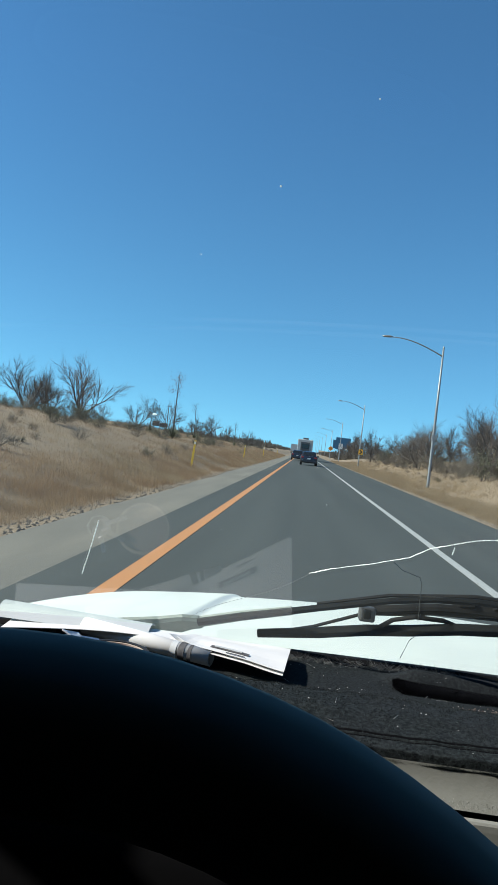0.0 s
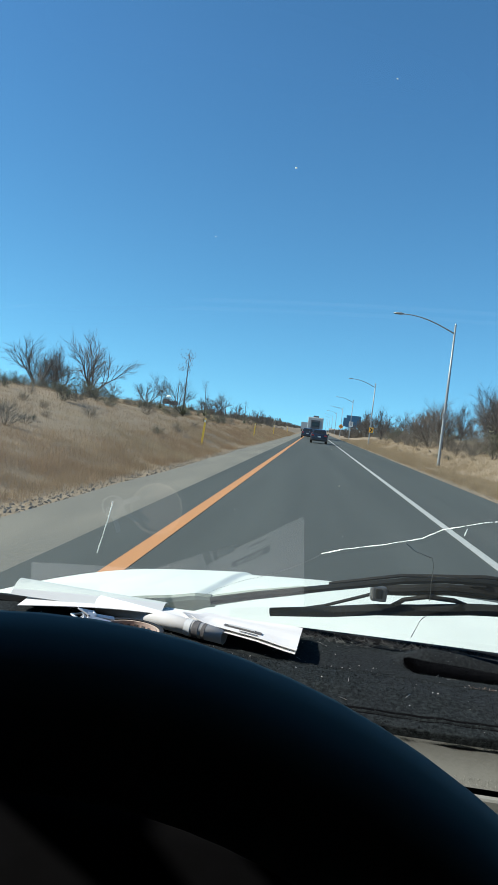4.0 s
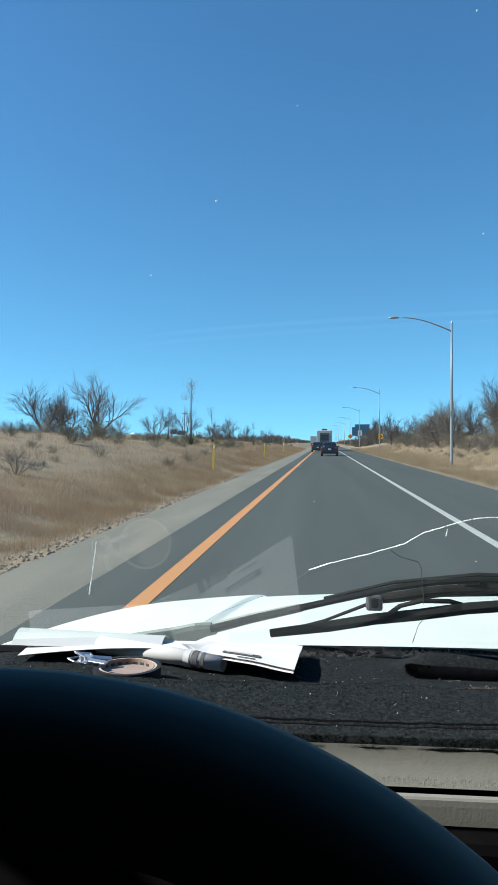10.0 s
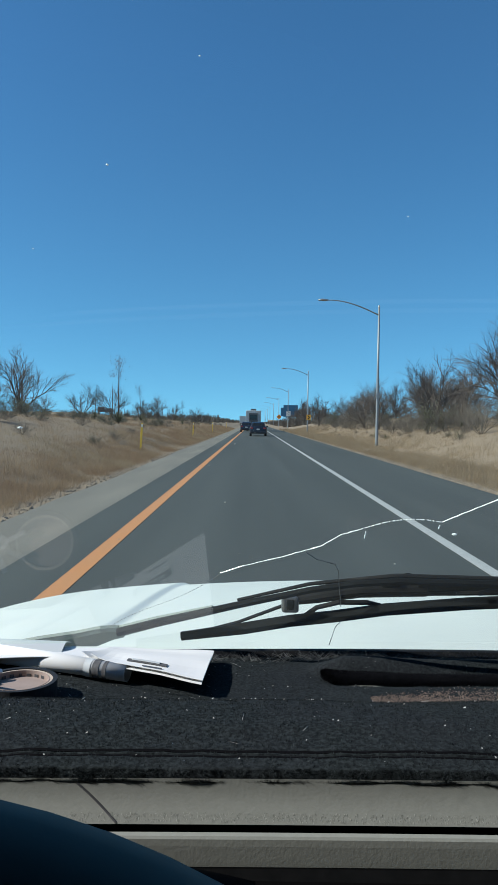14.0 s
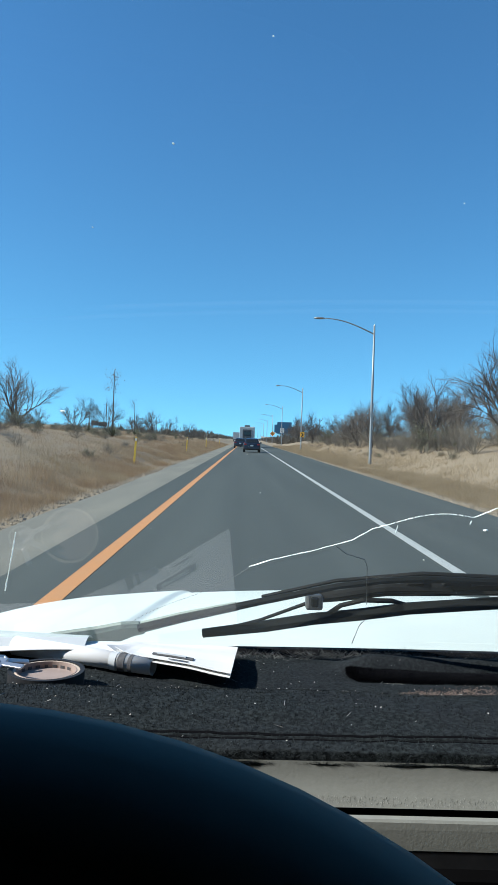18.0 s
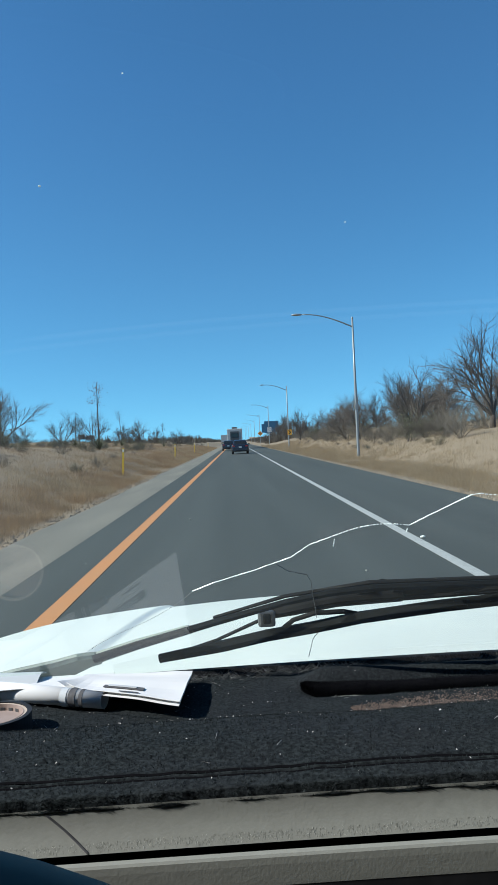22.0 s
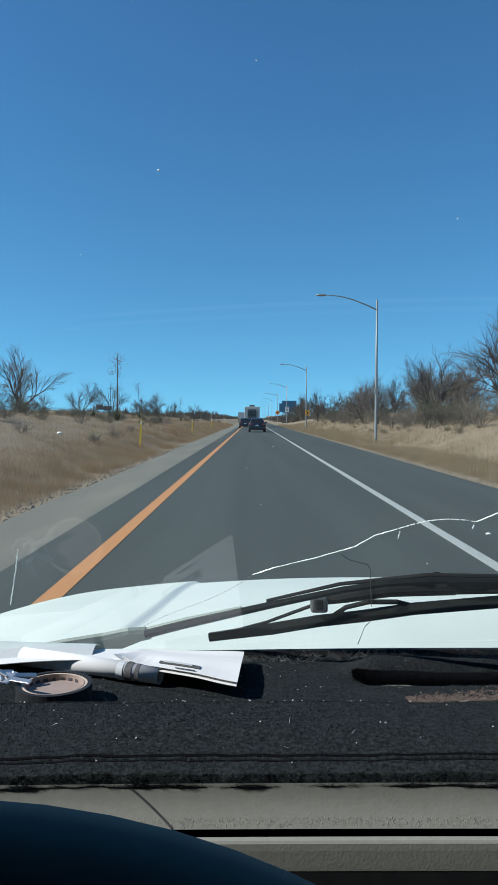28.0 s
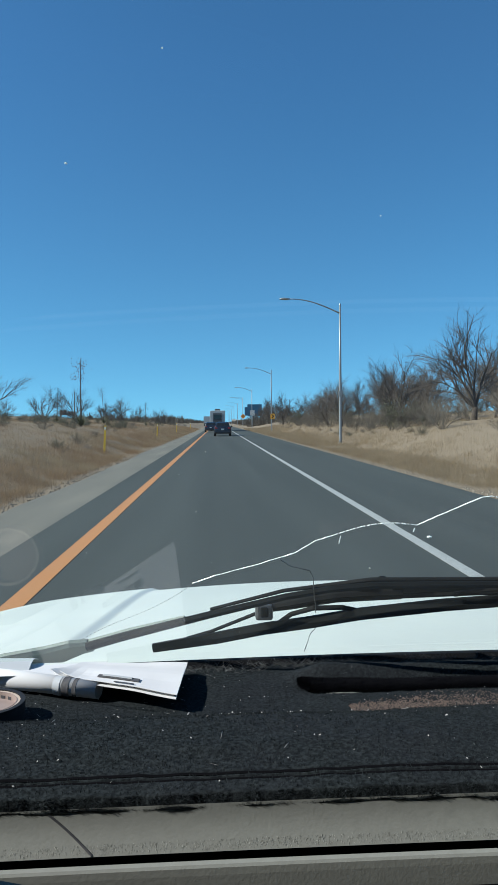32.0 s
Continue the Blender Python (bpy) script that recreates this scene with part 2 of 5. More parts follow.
M_CRACK = mat("fractured_glass", (0.93, 0.95, 0.95), 0.25, var=(0.6, 0.64, 0.64), scale=300, amount=0.5)
M_DARKCAR = mat("dark_blue_car_paint", (0.012, 0.016, 0.028), 0.25, coat=0.6, var=(0.02, 0.024, 0.036), scale=6, amount=0.4)
M_GLASSDARK = mat("tinted_glass", (0.012, 0.014, 0.017), 0.08, var=(0.02, 0.022, 0.025), scale=3)
M_REDLAMP = mat("red_lamp_lens", (0.35, 0.02, 0.015), 0.2, var=(0.25, 0.015, 0.012), scale=20)
M_RVBODY = mat("grey_caravan_panel", (0.4, 0.41, 0.42), 0.4, var=(0.33, 0.34, 0.35), scale=4, amount=0.5)
M_RVDARK = mat("dark_caravan_panel", (0.06, 0.06, 0.066), 0.4, var=(0.09, 0.09, 0.095), scale=4, amount=0.5)
M_SIGNORANGE = mat("orange_sign_sheet", (0.85, 0.3, 0.03), 0.5, var=(0.75, 0.26, 0.03), scale=4, amount=0.4)
M_SIGNYELLOW = mat("yellow_sign_sheet", (0.85, 0.42, 0.03), 0.5, var=(0.75, 0.36, 0.03), scale=4, amount=0.4)
M_SIGNBLUE = mat("blue_sign_back", (0.03, 0.12, 0.22), 0.5, var=(0.04, 0.1, 0.17), scale=2, amount=0.5)
M_BLACK = mat("black_paint", (0.015, 0.015, 0.015), 0.6, var=(0.03, 0.03, 0.03), scale=10)
M_YELLOWPOST = mat("yellow_plastic", (0.8, 0.5, 0.05), 0.5, var=(0.65, 0.4, 0.05), scale=10)
M_ARMGREY = mat("faded_grey_green_arm", (0.16, 0.19, 0.18), 0.6, var=(0.11, 0.14, 0.135), scale=40, amount=0.6, bump=0.0006, bscale=300)
M_HILL = mat("far_hill_soil", (0.4, 0.31, 0.24), 0.95, var=(0.2, 0.17, 0.13), scale=0.12, amount=0.8, stains=(0.16, 0.15, 0.12), sscale=0.03, samount=0.6)


def glass(name, tint, gloss=1.0):
    m = bpy.data.materials.new(name)
    m.use_nodes = True
    nt = m.node_tree
    nt.nodes.remove(nt.nodes["Principled BSDF"])
    tr, gl, mx = nt.nodes.new("ShaderNodeBsdfTransparent"), nt.nodes.new("ShaderNodeBsdfGlossy"), nt.nodes.new("ShaderNodeMixShader")
    tr.inputs[0].default_value = (*tint, 1)
    gl.inputs["Roughness"].default_value = 0.0
    gl.inputs[0].default_value = (gloss, gloss, gloss, 1)
    fr = nt.nodes.new("ShaderNodeFresnel")
    fr.inputs["IOR"].default_value = 1.5
    nt.links.new(fr.outputs[0], mx.inputs[0])
    nt.links.new(tr.outputs[0], mx.inputs[1])
    nt.links.new(gl.outputs[0], mx.inputs[2])
    nt.links.new(mx.outputs[0], nt.nodes["Material Output"].inputs[0])
    return m


def dusty_haze(m, most):
    """A thin uneven film of dust that also lays haze over the view, thicker towards its base."""
    nt = m.node_tree
    end = nt.nodes["Material Output"]
    clear = end.inputs[0].links[0].from_socket
    df, mx, n, co = nt.nodes.new("ShaderNodeBsdfTranslucent"), nt.nodes.new("ShaderNodeMixShader"), nt.nodes.new("ShaderNodeTexNoise"), nt.nodes.new("ShaderNodeTexCoord")
    df.inputs[0].default_value = (0.62, 0.68, 0.62, 1)
    n.inputs["Scale"].default_value, n.inputs["Detail"].default_value = 7, 4
    sp, low, mul = nt.nodes.new("ShaderNodeSeparateXYZ"), nt.nodes.new("ShaderNodeMapRange"), nt.nodes.new("ShaderNodeMath")
    low.inputs["From Min"].default_value, low.inputs["From Max"].default_value = 0.1, 0.5
    low.inputs["To Min"].default_value, low.inputs["To Max"].default_value = most, most * 0.25
    mul.operation = "MULTIPLY"
    nt.links.new(co.outputs["Object"], n.inputs["Vector"])
    nt.links.new(co.outputs["Generated"], sp.inputs[0])
    nt.links.new(sp.outputs["Z"], low.inputs["Value"])
    nt.links.new(low.outputs[0], mul.inputs[0])
    nt.links.new(n.outputs["Fac"], mul.inputs[1])
    nt.links.new(mul.outputs[0], mx.inputs[0])
    nt.links.new(clear, mx.inputs[1])
    nt.links.new(df.outputs[0], mx.inputs[2])
    nt.links.new(mx.outputs[0], end.inputs[0])


M_GLASS = glass("windshield_glass", (0.93, 0.985, 0.87))
dusty_haze(M_GLASS, 0.06)
M_TINT = glass("blue_tint_band", (0.35, 0.5, 0.68))
nt = M_TINT.node_tree
tco, sep, ramp = nt.nodes.new("ShaderNodeTexCoord"), nt.nodes.new("ShaderNodeSeparateXYZ"), nt.nodes.new("ShaderNodeValToRGB")
ramp.color_ramp.elements[0].color, ramp.color_ramp.elements[1].color = (0.93, 0.985, 0.87, 1), (0.3, 0.45, 0.62, 1)
nt.links.new(tco.outputs["Generated"], sep.inputs[0])
nt.links.new(sep.outputs["Z"], ramp.inputs[0])
nt.links.new(ramp.outputs[0], nt.nodes["Transparent BSDF"].inputs[0])


# ---- mesh helpers ----
def part(name, bm, material, parent=None, label="", smooth=False):
    me = bpy.data.meshes.new(name)
    if smooth:
        for f in bm.faces:
            f.smooth = True
    bm.to_mesh(me)
    bm.free()
    me.materials.append(material)
    ob = new(name, me)
    if parent:
        ob.parent = parent
    if label:
        tagged(ob, label)
    return ob


def mesh_part(name, verts, faces, material, parent=None, label="", smooth=False):
    me = bpy.data.meshes.new(name)
    me.from_pydata([tuple(v) for v in verts], [], faces)
    me.update()
    if smooth:
        me.polygons.foreach_set("use_smooth", [True] * len(me.polygons))
    me.materials.append(material)
    ob = new(name, me)
    if parent:
        ob.parent = parent
    if label:
        tagged(ob, label)
    return ob


def thing(name, label, category, m=None, group="", kind=""):
    ob = new(name)
    ob.empty_display_size = 0.1
    if m is not None:
        ob.matrix_basis = m
    return tagged(ob, label, category, group, kind)


def box(bm, c, s, bevel=0.0, m=None):
    r = bmesh.ops.create_cube(bm, size=1)
    vs = r["verts"]
    for v in vs:
        v.co = Vector((v.co.x * s[0], v.co.y * s[1], v.co.z * s[2])) + Vector(c)
    if m is not None:
        bmesh.ops.transform(bm, matrix=m, verts=vs)
    if bevel:
        es = list({e for v in vs for e in v.link_edges})
        bmesh.ops.bevel(bm, geom=es, offset=bevel, segments=2, affect="EDGES", profile=0.5)
    return bm


def tube(bm, pts, radii, sides=8, cap=True, flat=1.0):
    """Sweep a round section along points."""
    pts = [Vector(p) for p in pts]
    rings = []
    for i, p in enumerate(pts):
        d = (pts[min(i + 1, len(pts) - 1)] - pts[max(i - 1, 0)]).normalized()
        u = d.cross(Vector((0, 0, 1)))
        if u.length < 1e-3:
            u = Vector((1, 0, 0))
        u.normalize()
        w = u.cross(d)
        r = radii[i] if isinstance(radii, (list, tuple)) else radii
        rings.append([bm.verts.new(p + u * (r * math.cos(2 * math.pi * k / sides)) + w * (r * flat * math.sin(2 * math.pi * k / sides))) for k in range(sides)])
    for a, b in zip(rings, rings[1:]):
        for k in range(sides):
            bm.faces.new((a[k], a[(k + 1) % sides], b[(k + 1) % sides], b[k]))
    if cap:
        bm.faces.new(rings[0])
        bm.faces.new(rings[-1][::-1])
    bmesh.ops.recalc_face_normals(bm, faces=bm.faces[:])
    return bm


def grid(fn, us, vs):
    """Verts and faces of a sheet fn(u, v)."""
    verts = [fn(u, v) for v in vs for u in us]
    n = len(us)
    faces = [(j * n + i, j * n + i + 1, (j + 1) * n + i + 1, (j + 1) * n + i) for j in range(len(vs) - 1) for i in range(n - 1)]
    return verts, faces


def span(a, b, n):
    return [a + (b - a) * i / (n - 1) for i in range(n)]


def lerp_profile(prof, q):
    for (a, za), (b, zb) in zip(prof, prof[1:]):
        if a <= q <= b:
            return za + (zb - za) * (q - a) / (b - a)
    return prof[0][1] if q < prof[0][0] else prof[-1][1]


# ---- road and ground ----
X_ORANGE, X_WHITE = -1.62, 2.45          # centres of the edge lines
X_LEFT, X_RIGHT = -3.45, 5.2             # edges of the paved width


def ground_z(x, y):
    """Verges, banks and the low hills to both sides."""
    n1 = noise.noise((x * 0.05, y * 0.03, 0.3))
    n2 = noise.noise((x * 0.25, y * 0.2, 4.1))
    if X_LEFT - 0.3 <= x <= X_RIGHT + 0.3:
        return -0.03
    if x > 0:
        d = x - X_RIGHT - 0.3
        bank = 2.6 * (1 - math.exp(-max(0, d - 3.0) / 8.0)) * (0.8 + 0.7 * n1)
        return -0.03 + min(1, d / 1.5) * (-0.02 + 0.1 * n2) + bank
    d = X_LEFT - 0.3 - x
    bank = 2.0 * (1 - math.exp(-max(0, d - 0.8) / 6.0)) * (0.85 + 0.6 * n1)
    return -0.03 + min(1, d / 1.5) * (0.1 + 0.12 * n2) + bank


xs = [-1800, -700, -300, -160, -100, -70, -50, -38, -30, -24, -20, -17, -14.5, -12.5, -11, -9.5, -8.3, -7.2, -6.3, -5.5, -4.8, -4.3, -3.86, -3.6,
      0, 5.22, 5.52, 5.9, 6.5, 7.2, 8, 9, 10, 11.2, 12.5, 14, 16, 18, 20.5, 23, 26, 30, 35, 42, 52, 70, 100, 160, 300, 700, 1800]
ys = [-60, -30, -15, -8, -3] + span(0, 140, 90) + [145, 152, 160, 170, 182, 195, 210, 230, 255, 285, 320, 370, 440, 540, 700, 1000, 1600, 3000]
gv, gf = grid(lambda x, y: (x, y, ground_z(x, y)), xs, ys)
tagged(mesh_part("ground", gv, gf, M_DIRT, smooth=True), "dry tan desert soil with low banks beside the road", "ground", kind="structure")


def slab(name, x0, x1, y0, y1, z, thick, material, label, category, parent=None, rag=0.0):
    bm = bmesh.new()
    n = 160 if rag else 12
    rows = []
    for i in range(n + 1):
        y = y0 + (y1 - y0) * (i / n) ** (2 if rag else 1)
        a = x0 - (rag * (0.5 + noise.noise((y * 0.7, 1.2, 0))) if rag else 0)
        rows.append((bm.verts.new((a, y, z)), bm.verts.new((x1, y, z)), bm.verts.new((a, y, z - thick)), bm.verts.new((x1, y, z - thick))))
    for p, q in zip(rows, rows[1:]):
        bm.faces.new((p[0], p[1], q[1], q[0]))
        bm.faces.new((p[2], p[0], q[0], q[2]))
        bm.faces.new((p[1], p[3], q[3], q[1]))
    ob = part(name, bm, material, parent, label)
    if not parent:
        tagged(ob, label, category, kind="structure")
    return ob


slab("road", X_ORANGE - 0.75, X_RIGHT, -40, 900, 0.0, 0.06, M_ASPHALT, "dark grey asphalt ramp lane with worn edges", "road")
slab("shoulder", X_LEFT, X_ORANGE - 0.754, -40, 900, -0.006, 0.06, M_SHOULDER, "pale weathered asphalt shoulder beside the lane", "road", rag=0.25)
slab("orange_edge_line", X_ORANGE - 0.09, X_ORANGE + 0.09, -40, 900, 0.005, 0.004, M_ORANGE, "orange painted edge line on the asphalt", "line")
slab("white_edge_line", X_WHITE - 0.07, X_WHITE + 0.07, -40, 900, 0.005, 0.004, M_WHITELINE, "white painted edge line on the asphalt", "line")


# ---- the truck ----
def hood_z(x, y):
    """Top of the hood: gently crowned, falling to the nose and the sides."""
    c = (x - 0.36) / 0.95
    k = max(0.0, min(1.0, (x + 0.153 + 0.043 * math.exp((1.16 - y) / 0.25)) / 0.024 + 0.5))
    return 1.16 - 0.0075 * k * k * (3 - 2 * k) - 0.055 * (y - 1.0) - 0.075 * max(0, y - 1.0) ** 2 - 0.07 * c * c - 0.05 * max(0, abs(c) - 0.8) ** 2 * 8


truck = thing("pickup_truck", "white pickup truck with a cracked windshield and a black dash mat", "truck", pose(0, 0, 0))
gv, gf = grid(lambda x, y: (x, y, hood_z(x, y)), span(-0.66, -0.24, 12) + span(-0.235, -0.115, 31) + span(-0.1, 1.38, 28), span(0.985, 2.25, 40))
hood = mesh_part("hood", gv, gf, M_WHITE, truck, "white painted hood with faint dirt", smooth=True)
sol = hood.modifiers.new("thick", "SOLIDIFY")
sol.thickness, sol.offset = 0.02, -1
RAKE = radians(46)
GLASS_BASE = Vector((0, 0.93, 1.172))


def on_glass(x, s, lift=0.0):
    """A point of the windshield: x across, s metres up its slope, lift metres towards the cab."""
    bow = -0.05 * ((x - 0.36) / 0.75) ** 2
    return Vector((x, GLASS_BASE.y + bow - s * math.cos(RAKE) - lift * math.sin(RAKE), GLASS_BASE.z + s * math.sin(RAKE) - lift * math.cos(RAKE)))


def glass_strip(name, s0, s1, material, label):
    gv, gf = grid(lambda x, s: on_glass(x, s), span(-0.55, 1.3, 30), span(s0, s1, 12))
    ob = mesh_part(name, gv, gf, material, truck, label, smooth=True)
    ob.visible_shadow = False
    return ob


glass_strip("windshield", -0.01, 0.727, M_GLASS, "cracked clear windshield glass")
glass_strip("tint_band", 0.727, 0.79, M_TINT, "blue tinted band along the top of the windshield")
# unseen cab shell: dark plain walls, closing the place round the camera against light
def shell(name, c, s, material, label=""):
    return part(name, box(bmesh.new(), c, s, 0.004), material, truck, label)


shell("roof", (0.36, -0.55, 1.76), (1.9, 1.42, 0.05), M_HEADLINER, "grey cloth headliner")
# Unseen panels over the side openings, added to keep sun off the wheel.
for sx in (-0.62, 1.34):
    shell("side_sun_block", (sx, -0.48, 1.5), (0.06, 1.55, 0.52), M_HEADLINER)
# Unseen panel, added to block low sun from the lower dash.
shell("dash_sun_block", (-0.8, 0.38, 1.37), (0.05, 0.3, 0.32), M_SHADEPLASTIC)
# Unseen strip ahead of the roof, added to shade the wheel rim.
shell("front_sun_block", (0.36, 0.24, 1.752), (1.9, 0.27, 0.05), M_HEADLINER)
shell("roof_skin", (0.36, -0.46, 1.8), (2.3, 1.68, 0.03), M_WHITE, "white painted roof")
for sx in (-0.76, 1.48):
    shell("door_skin", (sx, -0.25, 0.8), (0.05, 2.0, 0.84), M_WHITE, "white painted door")
    shell("bed_side", (sx, -2.35, 0.85), (0.05, 2.1, 0.6), M_WHITE, "white painted bed side")
shell("bed_floor", (0.36, -2.35, 0.62), (2.2, 2.1, 0.05), M_SHADEPLASTIC)
shell("tailgate", (0.36, -3.38, 0.85), (2.2, 0.05, 0.6), M_WHITE)
shell("rear_wall", (0.36, -1.25, 1.15), (1.9, 0.05, 1.2), M_HEADLINER)
shell("cab_floor", (0.36, -0.2, 0.5), (1.9, 2.1, 0.05), M_SHADEPLASTIC)
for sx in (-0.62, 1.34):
    shell("door_panel", (sx, -0.25, 0.86), (0.06, 2.0, 0.72), M_SHADEPLASTIC)
    px = -0.8 if sx < 0 else 1.5
    bm = tube(bmesh.new(), [(px, 0.86, 1.16), (px, 0.62, 1.43), (px, 0.34, 1.74)], 0.04, 8)
    part("windshield_pillar", bm, M_SHADEPLASTIC, truck)
    shell("rear_pillar", (sx, -1.1, 1.45), (0.07, 0.3, 0.6), M_SHADEPLASTIC)
for sx, s in ((-0.66, -1), (1.38, 1)):
    gv, gf = grid(lambda u, v: (sx + s * 0.03 * math.sin(u * 2), v, hood_z(sx, v) - 0.003 - 0.45 * u), span(0, 1, 6), span(0.95, 2.25, 10))
    mesh_part("fender", gv, gf, M_WHITE, truck, smooth=True)
gv, gf = grid(lambda x, u: (x, 2.25 + 0.03 * math.sin(u * 2), hood_z(x, 2.25) - 0.5 * u), span(-0.66, 1.38, 20), span(0, 1, 6))
mesh_part("grille_panel", gv, gf, M_WHITE, truck, smooth=True)
# cowl between glass and hood
gv, gf = grid(lambda x, u: (x, 0.895 + 0.085 * u - 0.05 * ((x - 0.36) / 0.75) ** 2, 1.150 + 0.012 * u - 0.055 * ((x - 0.36) / 0.95) ** 2), span(-0.62, 1.34, 24), span(0, 1, 6))
mesh_part("cowl_panel", gv, gf, M_WHITE, truck, "white cowl panel below the windshield", smooth=True)
bm = tube(bmesh.new(), [(x, 0.984 - 0.03 * ((x - 0.36) / 0.75) ** 2, hood_z(x, 0.985) - 0.004) for x in span(-0.62, 1.34, 24)], 0.005, 6)
part("hood_seam", bm, M_RUBBER, truck)
bm = tube(bmesh.new(), [on_glass(x, 0.014, 0.003) for x in span(-0.55, 1.3, 40)], 0.009, 6, flat=0.6)
part("glass_seal", bm, M_RUBBER, truck, "frayed black seal along the windshield base")


# dashboard
def mat_z(x, y):
    """Height of the black carpet mat: a low tray by the glass, a soft ridge, a long fold to the right."""
    z = lerp_profile([(0.515, 1.2345), (0.535, 1.2375), (0.58, 1.2405), (0.62, 1.236), (0.66, 1.2245), (0.7, 1.2085), (0.722, 1.1995), (0.74, 1.189), (0.775, 1.181), (0.82, 1.178), (0.93, 1.179)], y)
    g = max(0.0, min(1.0, (x - 0.115) / 0.03))
    z += 0.004 * g * math.exp(-((y - 0.785) / 0.03) ** 2) + (0.0145 - 0.006 * max(0.0, min(1.0, (x - 0.2) / 0.4))) * g * math.exp(-((y - 0.866) / 0.019) ** 2)
    z -= 0.01 * g * math.exp(-((y - 0.836) / 0.012) ** 2)
    z -= 0.004 * math.exp(-((y - 0.5365) / 0.0016) ** 2) + 0.003 * math.exp(-((y - 0.5415) / 0.0012) ** 2)
    z += 0.002 * noise.noise((x * 9, y * 9, 2)) + 0.0012 * noise.noise((x * 60, y * 60, 5))
    return z - 0.012 * ((x - 0.3) / 0.8) ** 2 * max(0.0, min(1.0, (0.7 - y) / 0.12))


def mat_front(x):
    return 0.522 + 0.001 * noise.noise((x * 40, 0, 9)) + 0.001 * noise.noise((x * 8, 0, 3))


def mat_sheet(u, v):
    """v runs from the glass to the front, then down the hanging lip."""
    x = u
    if v <= 1:
        y = 0.908 + (mat_front(x) - 0.908) * v
        return (x, y - 0.045 * ((x - 0.36) / 0.8) ** 2 * (1 - v), mat_z(x, y))
    k = v - 1
    return (x, mat_front(x) - 0.0052 * k ** 0.8, mat_z(x, 0.518) - 0.0062 * k + 0.0008 * noise.noise((x * 55, 0, 7)) * k)


dash_mat = thing("dash_mat", "black carpet dash mat with lint, folds and a frayed front hem", "mat", pose(0, 0, 0))
gv, gf = grid(mat_sheet, span(-0.56, 1.28, 230), span(0, 0.92, 80) + span(0.924, 1, 44) + span(1.08, 2, 12))
carpet = mesh_part("carpet", gv, gf, M_CARPET, dash_mat, smooth=True)
sol = carpet.modifiers.new("thick", "SOLIDIFY")
sol.thickness, sol.offset = 0.0022, 1
rng = random.Random(5)
verts, faces = [], []
for i in range(150000):
    x = rng.uniform(-0.35, 0.5)
    v = rng.random() ** 0.8 if i % 5 else rng.uniform(1, 2)
    p = Vector(mat_sheet(x, v))
    a, h = rng.uniform(0, 6.28), rng.uniform(0.0009, 0.0021) * (0.8 if v > 1 else 1) * (1 + 0.5 * noise.noise((x * 110, p.y * 110, 1)))
    d = Vector((math.cos(a), math.sin(a), 0))
    comb = Vector((noise.noise((x * 160, p.y * 160, 7)), noise.noise((x * 160, p.y * 160, 31)), 0)) * 2.2
    up = (comb + Vector((rng.gauss(0, 0.45), rng.gauss(0, 0.45) - (0.9 if v > 1 else 0), 1.0))).normalized() * h
    n = len(verts)
    verts += [p - d * 0.00024, p + d * 0.00024, p + up]
    faces.append((n, n + 1, n + 2))
tagged(mesh_part("nap", verts, faces, M_FUZZ, dash_mat), kind="stuff")
verts, faces = [], []
for i in range(420):
    x = rng.uniform(-0.34, 0.46)
    v = rng.random() ** 1.5 * 0.97 + 0.02
    p = Vector(mat_sheet(x, v)) + Vector((0, 0, 0.0015))
    a = rng.uniform(0, 6.28)
    L, w = (rng.uniform(0.002, 0.0045), 0.00016) if i % 9 == 0 else (rng.uniform(0.0003, 0.0007) * (1.8 if i % 14 == 1 else 1), rng.uniform(0.0003, 0.0006))
    d, e = Vector((math.cos(a), math.sin(a), 0.2)) * L, Vector((-math.sin(a), math.cos(a), 0)) * w
    n = len(verts)
    verts += [p - d - e, p + d - e, p + d * 0.8 + e + Vector((0, 0, 0.0005)), p - d * 0.7 + e]
    faces.append((n, n + 1, n + 2, n + 3))
tagged(mesh_part("lint", verts, faces, M_LINT, dash_mat, "pale lint and fibres caught in the carpet"), kind="stuff")
# Two black cords put the shade of the hem's seam groove into colour.
bm = bmesh.new()
for k, yy in enumerate((0.5365, 0.5415)):
    tube(bm, [(x, yy + 0.0004 * noise.noise((x * 30, k, 0)), mat_z(x, yy) + 0.0022) for x in span(-0.5, 1.2, 200)], 0.0012, 5)
part("hem_seam_shade", bm, M_SHADEBLACK, dash_mat, "hem seam, its groove shade put in as black cords")
# slot left open by a mat ridge; a black tube stands for its shade
slot_line = [(x, 0.8385 - 0.01 * max(0, x - 0.3), mat_z(x, 0.8385) + 0.005 + 0.0008 * noise.noise((x * 40, 0, 4))) for x in (0.122, 0.127, 0.135, 0.15, 0.17, 0.195, 0.22, 0.25, 0.28, 0.32, 0.36, 0.5, 0.8, 1.2)]
slot_r = [0.002, 0.0045, 0.0062, 0.0072, 0.0072, 0.007, 0.0066, 0.0064, 0.0064, 0.0064, 0.0064, 0.0064, 0.0064, 0.006]
part("slot_shade", tube(bmesh.new(), slot_line, slot_r, 14, flat=1.35), M_SHADEBLACK, dash_mat, "black tube standing in for the shaded hollow below a carpet ridge", smooth=True)
# Black fibres soften the edge of the painted slot shade.
verts, faces = [], []
